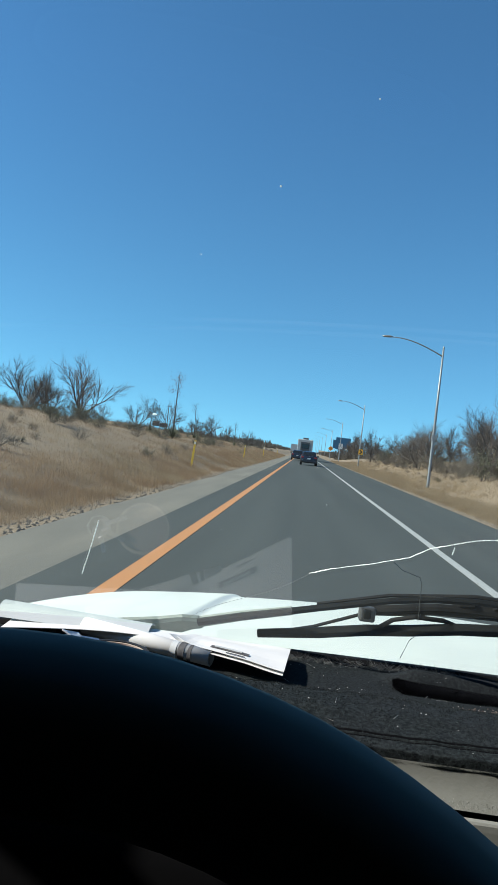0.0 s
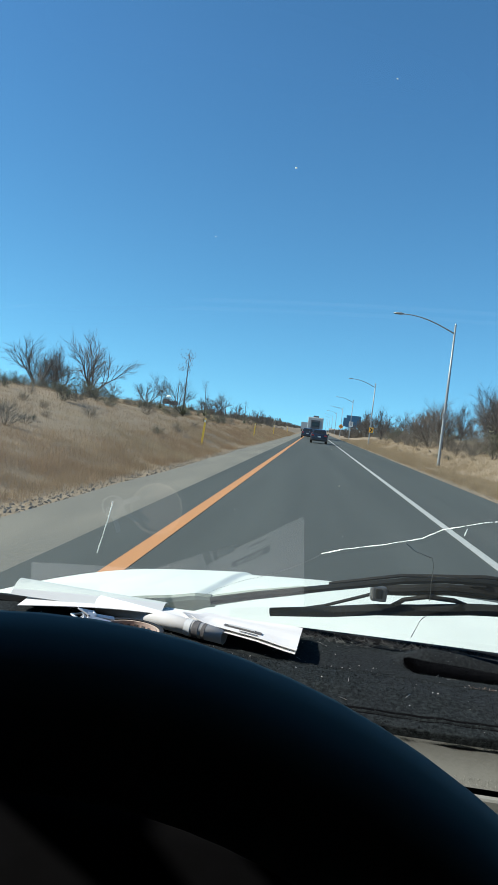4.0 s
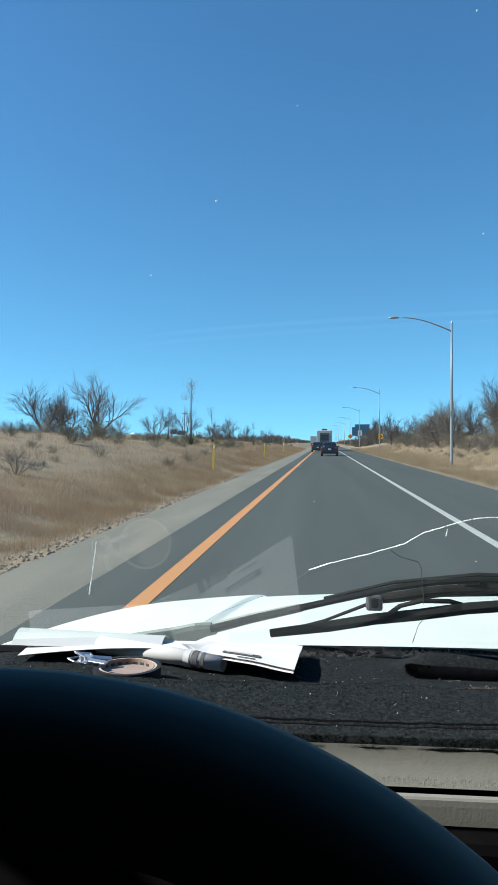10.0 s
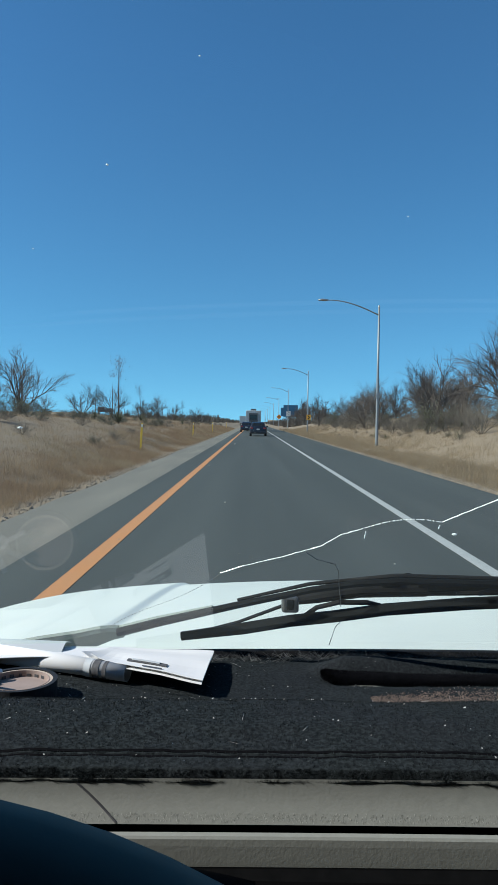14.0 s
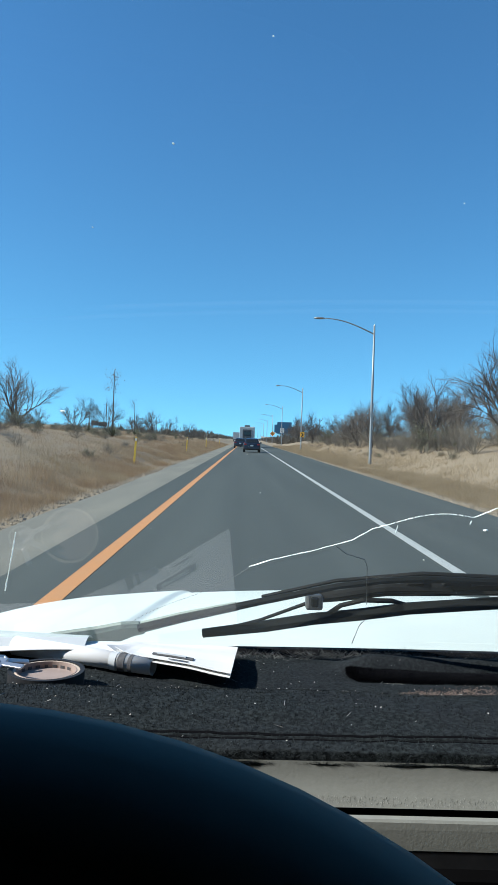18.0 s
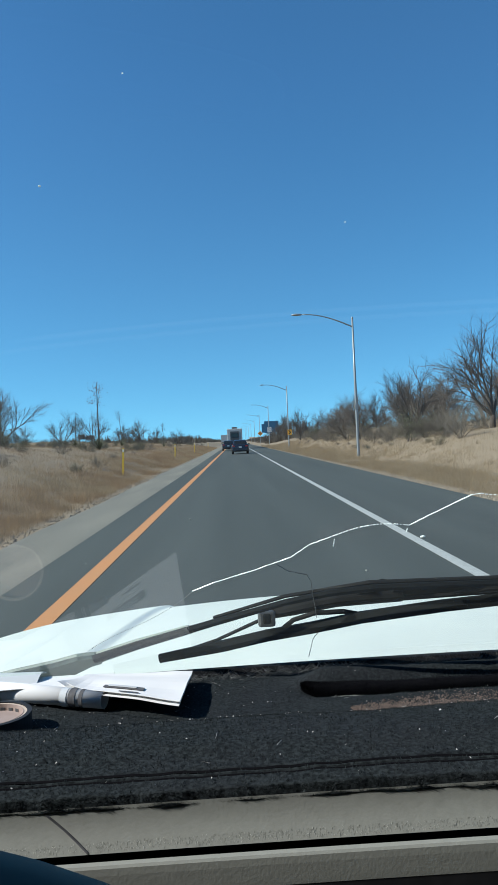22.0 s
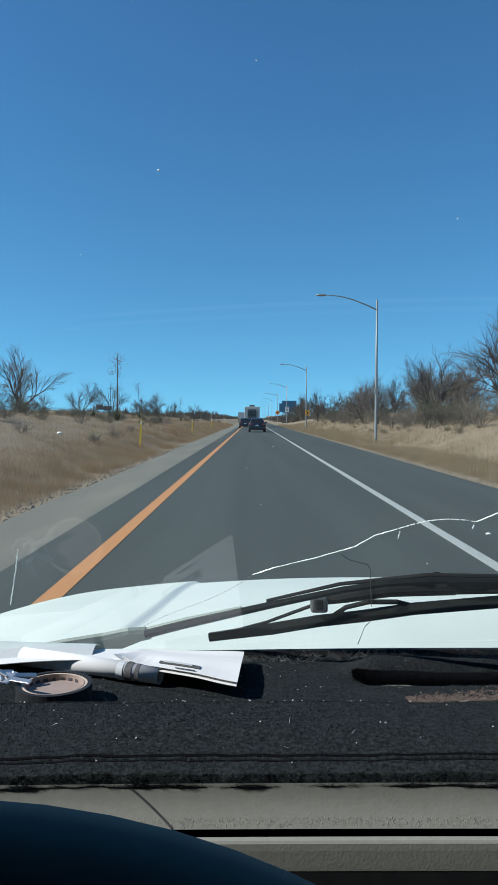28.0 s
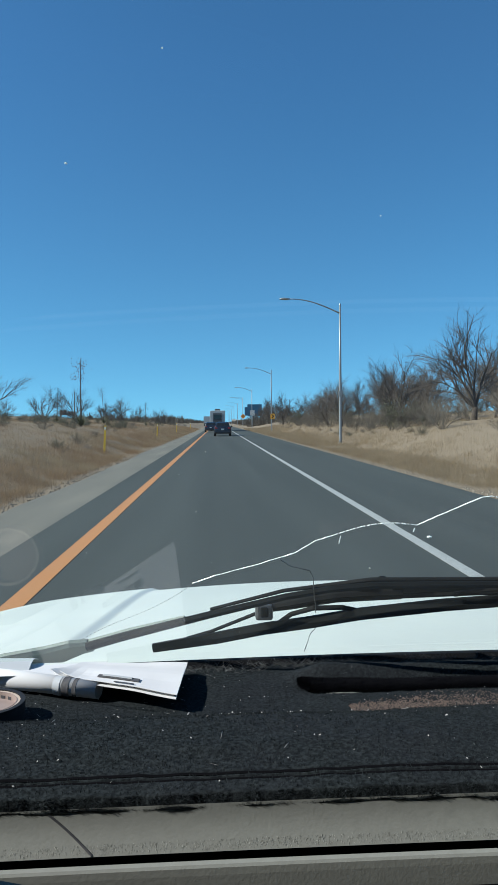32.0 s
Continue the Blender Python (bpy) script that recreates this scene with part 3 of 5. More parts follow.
for i in range(9000):
    k = rng.random() ** 1.2 * 10.5
    p = Vector(slot_line[int(k)]).lerp(Vector(slot_line[int(k) + 1]), k - int(k))
    rr = slot_r[int(k)] + (slot_r[int(k) + 1] - slot_r[int(k)]) * (k - int(k))
    a = rng.uniform(-0.4, 3.5)
    n = len(verts)
    p = p + Vector((0, -math.cos(a) * rr, math.sin(a) * rr * 1.35))
    e = Vector((rng.gauss(0, 1), rng.gauss(0, 1), rng.gauss(0, 1))).normalized() * 0.0003
    verts += [p - e, p + e, p + Vector((rng.gauss(0, 0.5), -math.cos(a), math.sin(a))) * rng.uniform(0.0008, 0.0026)]
    faces.append((n, n + 1, n + 2))
tagged(mesh_part("slot_shade_nap", verts, faces, M_SHADEBLACK, dash_mat), kind="stuff")
part("slot_trim", tube(bmesh.new(), [(x, 0.83, mat_z(x, 0.83) + 0.0012) for x in (0.152, 0.165, 0.18, 0.192)], [0.0003, 0.0011, 0.0013, 0.0003], 6), M_BEIGE, dash_mat, "thin pale edge of the slot")
# frayed fibres along the glass
verts, faces = [], []
for i in range(2400):
    x = rng.uniform(-0.3, 0.7)
    p = Vector(mat_sheet(x, rng.uniform(0.0, 0.05))) + Vector((0, 0, 0.001))
    d = Vector((rng.gauss(0, 1), rng.gauss(0, 0.5), rng.uniform(0, 0.8))).normalized() * rng.uniform(0.004, 0.012)
    q = Vector((0, 0, 0.0003))
    n = len(verts)
    verts += [p - q, p + d - q + Vector((0, 0, 0.002)), p + d + Vector((0, 0, 0.002)), p + q]
    faces.append((n, n + 1, n + 2, n + 3))
tagged(mesh_part("frayed_edge", verts, faces, M_FRAY, dash_mat, "grey frayed fibres at the mat edge"), kind="stuff")
# sandy dirt caught in the mat
verts, faces = [], []
for i in range(5200):
    x = 0.165 + abs(rng.gauss(0, 0.16))
    y = 0.762 + rng.gauss(0, 0.005 + 0.016 * min(1, (x - 0.165) / 0.12)) - 0.03 * (x - 0.16)
    s = rng.uniform(0.0004, 0.0011) if i > 22 else rng.uniform(0.0018, 0.0034)
    p = Vector((x, y, mat_z(x, y) + s * 0.6))
    n = len(verts)
    verts += [p + Vector(o) * s for o in ((1, 0, -.6), (-.5, .8, -.6), (-.5, -.8, -.6), (rng.uniform(-.4, .4), 0, .35))]
    faces += [(n, n + 1, n + 3), (n + 1, n + 2, n + 3), (n + 2, n, n + 3)]
tagged(mesh_part("sand", verts, faces, M_SAND), "sandy brown grit spilled on the dash mat", "dirt", kind="stuff")

# beige pads below the mat; a dark sheet paints the shade in their groove
gv, gf = grid(lambda x, u: (x, 0.5175 - 0.0105 * u + 0.002 * math.sin(u * 3), 1.231 - 0.024 * u - 0.012 * ((x - 0.3) / 0.8) ** 2), span(-0.55, 1.28, 60), span(0, 1, 10))
o = mesh_part("dash_pad", gv, gf, M_BEIGE, truck, "beige vinyl dashboard pad with a fuzzy lower edge", smooth=True)
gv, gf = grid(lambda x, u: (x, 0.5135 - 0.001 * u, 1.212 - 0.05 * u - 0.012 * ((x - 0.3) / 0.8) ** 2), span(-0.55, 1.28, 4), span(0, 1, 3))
mesh_part("dash_groove_shade", gv, gf, M_TAPE_GAPSHADE, truck)
LEDGE = [(0.0, 0.0), (0.003, -0.0006), (0.0042, -0.002), (0.0048, -0.006), (0.0058, -0.018), (0.003, -0.02)]
gv, gf = grid(lambda x, u: (x, 0.5 - LEDGE[u][0], 1.2064 + LEDGE[u][1] - 0.012 * ((x - 0.3) / 0.8) ** 2), span(-0.16, 1.28, 60), range(len(LEDGE)))
o = mesh_part("lower_dash_pad", gv, gf, M_BEIGE, truck, "worn beige dashboard ledge", smooth=False)
sol = o.modifiers.new("thick", "SOLIDIFY")
sol.thickness, sol.offset = 0.001, 1
def on_pad(x, u, lift=0.0):
    return (x, 0.5175 - 0.0105 * u + 0.002 * math.sin(u * 3) - lift, 1.231 - 0.024 * u - 0.012 * ((x - 0.3) / 0.8) ** 2)


part("pad_seam", tube(bmesh.new(), [on_pad(-0.066 + 0.027 * q, 0.12 + 0.86 * q, -0.0003) for q in span(0, 1, 8)], 0.0009, 6), M_TAPE, truck, "dark slanting seam in the dashboard pad")
verts, faces = [], []
nap = random.Random(17)
for i in range(3600):
    p = Vector(on_pad(nap.uniform(-0.3, 0.55), nap.uniform(0.76, 0.95), 0.0002))
    d = Vector((nap.gauss(0, 0.0006), -nap.uniform(0.0003, 0.001), -nap.uniform(0.0008, 0.0018)))
    n = len(verts)
    verts += [p - Vector((0.0002, 0, 0)), p + Vector((0.0002, 0, 0)), p + d]
    faces.append((n, n + 1, n + 2))
tagged(mesh_part("pad_nap", verts, faces, M_PADNAP, truck, "short pale nap on the pad's lower edge"), kind="stuff")
part("instrument_panel", box(bmesh.new(), (0.36, 0.535, 0.93), (1.84, 0.05, 0.48), 0.01), M_SHADEPLASTIC, truck, "instrument panel, its shade put into a near-black colour")

# steering wheel
WHEEL = pose(-0.0777, 0.1449, 1.1157, 65.9, 0, 10.4)
wheel = new("steering_wheel")
wheel.parent = truck
wheel.matrix_basis = WHEEL
tagged(wheel, "dark blue-black moulded steering wheel in the shade")
bm = bmesh.new()
N, K, R, r = 96, 16, 0.2433, 0.0282
ring = [[bm.verts.new(((R + r * math.cos(b)) * math.cos(a), (R + r * math.cos(b)) * math.sin(a), r * math.sin(b))) for b in [2 * math.pi * k / K for k in range(K)]]
        for a in [2 * math.pi * i / N for i in range(N)]]
for i in range(N):
    for k in range(K):
        bm.faces.new((ring[i][k], ring[(i + 1) % N][k], ring[(i + 1) % N][(k + 1) % K], ring[i][(k + 1) % K]))
part("rim", bm, M_WHEEL, wheel, smooth=True)
bm = bmesh.new()
box(bm, (0, -0.03, -0.05), (0.15, 0.11, 0.05), 0.02)
part("hub", bm, M_SHADEPLASTIC, wheel)
for a in (200, 340, 250, 290):
    a = radians(a)
    bm = tube(bmesh.new(), [(0.07 * math.cos(a), 0.07 * math.sin(a) - 0.01, -0.025), (0.15 * math.cos(a), 0.15 * math.sin(a), -0.02), ((R - 0.013) * math.cos(a), (R - 0.013) * math.sin(a), 0)], [0.02, 0.016, 0.014], 8)
    part("spoke", bm, M_WHEEL, wheel, smooth=True)
bm = tube(bmesh.new(), [(0, -0.02, -0.05), (0, -0.02, -0.4)], [0.05, 0.06], 14)
part("column", bm, M_SHADEPLASTIC, wheel, smooth=True)
# instrument hood behind the wheel, its shade put into near-black plastic
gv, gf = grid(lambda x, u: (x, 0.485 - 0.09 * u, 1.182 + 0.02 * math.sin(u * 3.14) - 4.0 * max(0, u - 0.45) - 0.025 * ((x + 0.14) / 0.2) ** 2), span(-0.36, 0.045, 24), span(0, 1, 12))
o = mesh_part("cluster_hood", gv, gf, M_SHADEPLASTIC, truck, smooth=True)
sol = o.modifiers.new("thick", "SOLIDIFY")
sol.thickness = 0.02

# ---- windshield crack: bright fractures in the glass ----
def crack(name, pts, w, material=M_CRACK, label=""):
    bm = bmesh.new()
    P = []
    for (x0, s0), (x1, s1) in zip(pts, pts[1:]):
        for k in range(8):
            q = k / 8
            P.append((x0 + (x1 - x0) * q + 0.0006 * noise.noise((x0 * 90 + k, 0, 1)), s0 + (s1 - s0) * q + 0.0008 * noise.noise((k * 1.7, x0 * 50, 3))))
    P.append(pts[-1])
    tube(bm, [on_glass(x, s, -0.0016) for x, s in P], [w * (0.55 + 0.6 * abs(noise.noise((i * 0.9, 2, 0)))) for i in range(len(P))], 5)
    return part(name, bm, material, truck, label)


crack("crack", [(0.0121, 0.1785), (0.0348, 0.1915), (0.0745, 0.2078), (0.1129, 0.2267), (0.1306, 0.2453), (0.1487, 0.2542)], 0.0007, label="bright crack across the glass")
bead = random.Random(3)
for k in range(24):
    q = (k + bead.uniform(0, 0.4)) / 24
    e = q + bead.uniform(0.012, 0.04)
    crack("crack", [(0.1487 + 0.0765 * q, 0.2542 + 0.0125 * q + 0.0095 * math.sin(q * 3.1)), (0.1487 + 0.0765 * e, 0.2542 + 0.0125 * e + 0.0095 * math.sin(e * 3.1))], bead.uniform(0.0005, 0.0008))
crack("crack", [(0.2252, 0.2667), (0.2455, 0.2825), (0.2775, 0.3065), (0.287, 0.308)], 0.0007, label="bright crack across the glass")
for k in range(7):
    q = k / 7
    crack("crack", [(0.287 + 0.028 * q, 0.308 - 0.003 * math.sin(q * 3)), (0.287 + 0.028 * (q + 0.08), 0.308 - 0.003 * math.sin((q + 0.08) * 3))], 0.0007)
crack("crack", [(0.315, 0.308), (0.345, 0.331), (0.39, 0.346)], 0.0007, label="bright crack across the glass")
for k in range(34):
    q = k / 34
    crack("crack", [(-0.1371 + 0.1492 * q, 0.0479 + 0.1306 * q + 0.006 * math.sin(q * 6)), (-0.1371 + 0.1492 * (q + 0.018), 0.0479 + 0.1306 * (q + 0.018) + 0.006 * math.sin((q + 0.018) * 6))], 0.0004, M_TAPE)
crack("crack", [(0.0979, 0.2168), (0.1101, 0.204), (0.1299, 0.1954), (0.1346, 0.1828), (0.1381, 0.1534), (0.144, 0.1128)], 0.0006, M_TAPE, "thin dark branch of the crack")
crack("crack", [(0.1471, 0.0818), (0.1419, 0.0691), (0.1385, 0.0274)], 0.0006, M_TAPE, "thin dark branch of the crack")
crack("crack", [(0.1546, 0.2514), (0.1543, 0.2402)], 0.0008)
crack("crack", [(0.2245, 0.262), (0.2243, 0.2565)], 0.0008)
crack("crack", [(-0.2135, 0.2271), (-0.2267, 0.1829), (-0.2436, 0.1291)], 0.0009)
# pits and dried specks on the glass
for x, s, q in ((-0.045, 0.6075, 0.0013), (0.1154, 0.718, 0.0011), (0.0123, 0.669, 0.0008), (-0.1444, 0.387, 0.0022), (0.0191, 0.294, 0.0014), (0.0061, 0.344, 0.0012), (-0.0844, 0.237, 0.0012),
                (0.2415, 0.2485, 0.0026), (0.191, 0.1975, 0.0018), (0.0287, 0.371, 0.0012), (0.0314, 0.214, 0.001), (0.14, 0.58, 0.0008), (-0.1, 0.55, 0.0008)):
    bm = bmesh.new()
    bmesh.ops.create_icosphere(bm, subdivisions=1, radius=1)
    for v in bm.verts:
        v.co = on_glass(x, s, -0.0012) + Vector((0.7 * v.co.x * q * (1.6 if q > 0.002 else 1), v.co.y * q * 0.8, v.co.z * q * 0.5))
    part("glass_pit", bm, M_CRACK if s > 0.5 or q > 0.002 else M_SPECK, truck)

# ---- wipers ----
def wiper(blade, arm, clip_at, w_blade, label):
    root = new("wiper")
    root.parent = truck
    tagged(root, label)
    bm = tube(bmesh.new(), blade, w_blade, 6, flat=1.3)
    part("blade_rubber", bm, M_RUBBER, root)
    bm = tube(bmesh.new(), arm, [0.0026 + 0.0022 * i / (len(arm) - 1) for i in range(len(arm))], 8, flat=0.7)
    part("wiper_arm", bm, M_WIPER, root, "worn black metal wiper arm")
    if clip_at:
        part("clip", box(bmesh.new(), clip_at, (0.02, 0.016, 0.018), 0.003), M_TAPE, root, "dark grey plastic clip")
        part("clip_slot", box(bmesh.new(), (clip_at[0], clip_at[1] - 0.004, clip_at[2] + 0.001), (0.009, 0.012, 0.012), 0.002), M_RUBBER, root)
    return root


def on_cowl(x, s, lift=0.0):
    """A point of the sloping plane in which the parked wipers lie."""
    bow = -0.05 * ((x - 0.36) / 0.75) ** 2
    return Vector((x, 0.925 + bow - s * 0.788 - lift * 0.6157, 1.172 + s * 0.6157 - lift * 0.788))


def bar(name, pts, widths, lift, material, parent, label=""):
    """A flat metal strip of changing width lying along the glass."""
    bm = bmesh.new()
    rows = []
    for i, ((x, s), wd) in enumerate(zip(pts, widths)):
        a, b = pts[max(i - 1, 0)], pts[min(i + 1, len(pts) - 1)]
        dx, ds = b[0] - a[0], b[1] - a[1]
        L = math.hypot(dx, ds)
        ox, os = -ds / L * wd / 2, dx / L * wd / 2
        rows.append([bm.verts.new(on_cowl(x + k * ox, s + k * os, lift + h)) for k, h in ((-1, 0.002), (-0.8, 0.006), (0.8, 0.006), (1, 0.002), (1, -0.002), (-1, -0.002))])
    for p, q in zip(rows, rows[1:]):
        for k in range(6):
            bm.faces.new((p[k], p[(k + 1) % 6], q[(k + 1) % 6], q[k]))
    bm.faces.new(rows[0])
    bm.faces.new(rows[-1][::-1])
    bmesh.ops.recalc_face_normals(bm, faces=bm.faces[:])
    return part(name, bm, material, parent, label)


def out(pts, lift):
    return [on_cowl(x, s, lift) for x, s in pts]


w = wiper(out([(-0.041, -0.0045), (0.0355, 0.02), (0.0904, 0.0434), (0.1414, 0.0576), (0.198, 0.0784), (0.291, 0.098), (0.45, 0.12), (0.56, 0.125)], -0.03),
          out([(-0.033, -0.037), (0.029, 0.003), (0.09, 0.0609), (0.1209, 0.0691), (0.1464, 0.0794), (0.1713, 0.086), (0.2092, 0.09), (0.2476, 0.091), (0.3245, 0.095), (0.6, 0.104)], -0.045),
          on_cowl(0.0901, 0.0652, -0.042), [0.0045, 0.0058, 0.0058, 0.0058, 0.0058, 0.0058, 0.0055, 0.005], "black wiper with a worn arm resting on the cowl")
for a in (0.0, 0.19):
    part("yoke", tube(bmesh.new(), out([(0.109 + a, 0.048 + a * 0.35), (0.1206 + a, 0.0715 + a * 0.25), (0.145 + a, 0.087 + a * 0.2), (0.178 + a, 0.0865 + a * 0.2), (0.21 + a, 0.069 + a * 0.25)], -0.035), 0.003, 6), M_WIPER, w)
bar("arm_channel", [(0.094, 0.062), (0.1209, 0.0691), (0.1464, 0.0785), (0.1713, 0.086), (0.2092, 0.089), (0.2476, 0.09)], [0.012, 0.015, 0.017, 0.017, 0.018, 0.015], -0.05, M_WIPER, w)
bar("arm_joint", [(0.19, 0.088), (0.198, 0.091), (0.212, 0.093), (0.216, 0.09), (0.236, 0.091), (0.24, 0.095), (0.262, 0.096), (0.268, 0.091), (0.285, 0.093), (0.33, 0.094), (0.42, 0.096), (0.6, 0.1)], [0.01, 0.02, 0.022, 0.013, 0.014, 0.024, 0.024, 0.015, 0.022, 0.021, 0.021, 0.021], -0.056, M_WIPER, w)
part("pivot_pin", tube(bmesh.new(), out([(0.227, 0.0915)], -0.05) + out([(0.227, 0.0915)], -0.068), 0.005, 10), M_RUBBER, w)
w = wiper(out([(-0.119, -0.003), (-0.066, 0.0275), (0.029, 0.0785), (0.11, 0.12), (0.157, 0.136), (0.203, 0.143), (0.274, 0.141), (0.45, 0.135)], -0.035),
      out([(0.029, 0.07), (0.11, 0.114), (0.203, 0.136), (0.343, 0.13), (0.5, 0.128)], -0.045), None, [0.0042, 0.0042, 0.0034, 0.003, 0.003, 0.003, 0.003, 0.003], "long black wiper lying along the lower glass")
bar("arm_housing", [(-0.36, -0.125), (-0.28, -0.0885), (-0.217, -0.068), (-0.165, -0.047), (-0.135, -0.026), (-0.118, -0.0215)], [0.03, 0.04, 0.052, 0.046, 0.033, 0.024], -0.045, M_ARMGREY, w, "faded grey-green wiper arm housing")
bar("arm_shank", [(-0.12, -0.021), (-0.066, 0.012), (0.0, 0.046)], [0.017, 0.014, 0.009], -0.045, M_ARMGREY, w, "faded grey-green wiper arm")

# ---- things on the dash ----
letter = thing("folded_letter", "folded white letter with a printed window on the dash mat", "paper", pose(0, 0, 0))


def sheet(fn, name, material, parent, label="", nu=14, nv=10, thick=0.0006):
    gv, gf = grid(fn, span(0, 1, nu), span(0, 1, nv))
    ob = mesh_part(name, gv, gf, material, parent, label)
    s = ob.modifiers.new("thick", "SOLIDIFY")
    s.thickness, s.offset = thick, 1
    return ob


def letter_at(u, v, lift=0.0):
    """u from the left end to the right, v from the near edge to the far one."""
    a, b = Vector((-0.141, 0.838, 1.191)), Vector((-0.004, 0.764, 1.1965))
    c, d = Vector((-0.1255, 0.887, 1.189)), Vector((0.002, 0.877, 1.191))
    p = (a * (1 - u) + b * u) * (1 - v) + (c * (1 - u) + d * u) * v
    return (p.x, p.y, p.z + lift + 0.0025 * math.sin(u * 3.1) * (1 - v) + 0.002 * noise.noise((u * 3, v * 3, 1)) + 0.06 * max(0, 0.3 - u) ** 2 * (1 - v) * 2.2)


sheet(letter_at, "envelope", M_PAPER, letter)
sheet(lambda u, v: tuple(Vector(letter_at(u * 0.93 + 0.07, v * 0.95, 0.0034)) + Vector((0.001, 0.002, 0))), "top_fold", M_PAPER, letter)
sheet(lambda u, v: letter_at(0.36 + 0.34 * u, 0.19 + 0.09 * v - 0.03 * u, 0.005), "printed_window", M_INK, letter, "dark printed window")
for k in range(3):
    sheet(lambda u, v: letter_at(0.4 + 0.24 * u, 0.215 + 0.012 * v + 0.018 * k - 0.025 * u, 0.006), "print_line", M_PAPERGREY, letter, nu=4, nv=2)
sheet(lambda u, v: letter_at(0.52 + 0.16 * u, 0.05 + 0.02 * v, 0.005), "print_line", M_INK, letter, nu=4, nv=2)

roll = thing("rolled_paper", "white rolled paper lying along the dash", "paper", pose(0, 0, 0))
bm = tube(bmesh.new(), [(-0.25, 0.868, 1.19), (-0.17, 0.842, 1.19), (-0.086, 0.813, 1.189)], [0.0105, 0.01, 0.0088], 24, cap=False)
o = part("paper_tube", bm, M_PAPER, roll, smooth=True)
sol = o.modifiers.new("thick", "SOLIDIFY")
sol.thickness = 0.0008
for a0, q in ((0.0, 0.86), (0.3, 0.80), (0.6, 0.74)):
    p0, p1 = Vector((-0.25, 0.868, 1.19)), Vector((-0.086, 0.813, 1.189))
    c = p0.lerp(p1, q)
    d = (p1 - p0).normalized() * (0.0022 if q > 0.8 else 0.004)
    bm = tube(bmesh.new(), [c - d, c + d], 0.0098 if q < 0.83 else 0.0095, 24, cap=False)
    part("print_band", bm, M_INK if q > 0.78 else M_PAPERGREY, roll, smooth=True)
sheets = thing("loose_sheets", "curled white and grey sheets lying under the roll", "paper", pose(0, 0, 0))
sheet(lambda u, v: (-0.34 + 0.25 * u, 0.83 + 0.06 * v + 0.01 * u, 1.185 + 0.012 * math.sin(u * 2.4) * (1 - v) + 0.004 * v), "white_sheet", M_PAPER, sheets)
sheet(lambda u, v: (-0.36 + 0.19 * u, 0.855 + 0.05 * v, 1.19 + 0.014 * math.sin(v * 3) * (1 - u * 0.4)), "grey_sheet", M_PAPERGREY, sheets)

# tape roll lying flat
TAPE = pose(-0.1841, 0.7607, 1.2, -1, 1.5, 20)
tape = thing("tape_roll", "nearly used-up tape roll on a brown cardboard core", "tape", TAPE)


def ring_part(name, r0, r1, z0, z1, material, label=""):
    bm = bmesh.new()
    n = 48
    q = [[bm.verts.new((rr * math.cos(2 * math.pi * i / n), rr * math.sin(2 * math.pi * i / n), zz)) for rr, zz in ((r0, z0), (r1, z0), (r1, z1), (r0, z1))] for i in range(n)]
    for i in range(n):
        a, b = q[i], q[(i + 1) % n]
        for k in range(4):
            bm.faces.new((a[k], b[k], b[(k + 1) % 4], a[(k + 1) % 4]))
    bmesh.ops.recalc_face_normals(bm, faces=bm.faces[:])
    return part(name, bm, material, tape, label, smooth=False)


ring_part("core", 0.0292, 0.0322, -0.017, -0.0004, M_CARDEDGE, "pale cardboard core edge")
ring_part("core_lining", 0.0286, 0.0291, -0.017, 0.0, M_CARD, "brown printed core lining")
ring_part("tape", 0.0323, 0.0366, -0.0172, 0.0008, M_TAPE_GAPSHADE, "dark grey tape winding")
bm = bmesh.new()
bmesh.ops.create_circle(bm, cap_ends=True, segments=40, radius=0.0287)
o = part("core_bottom", bm, M_CARD, tape)
o.location.z = -0.0065

for k in range(7):
    a = radians(35 + 17 * k)
    bm = bmesh.new()
    box(bm, (0, 0, 0), (0.0045 if k != 3 else 0.003, 0.0004, 0.003), 0, pose(0.0283 * math.cos(a), 0.0283 * math.sin(a), -0.005, 0, 0, math.degrees(a) + 90))
    part("printed_mark", bm, M_INK, tape)

keys = thing("key_ring", "bunch of metal keys on a ring", "keys", pose(-0.236, 0.758, 1.207))
bm = bmesh.new()
tube(bm, [(0.013 * math.cos(a), 0.013 * math.sin(a), 0.002 * math.sin(a * 2)) for a in [i * 0.35 for i in range(19)]], 0.0012, 6)
part("ring", bm, M_CHROME, keys)
for k in range(3):
    bm = bmesh.new()
    box(bm, (0.02, 0, 0), (0.03, 0.006, 0.002), 0.0006, pose(0, 0, 0.002 * k, 20, 10 * k, 50 * k - 20))
    box(bm, (0.006, 0, 0), (0.014, 0.016, 0.002), 0.0006, pose(0, 0, 0.002 * k, 20, 10 * k, 50 * k - 20))
    part("key", bm, M_CHROME, keys)

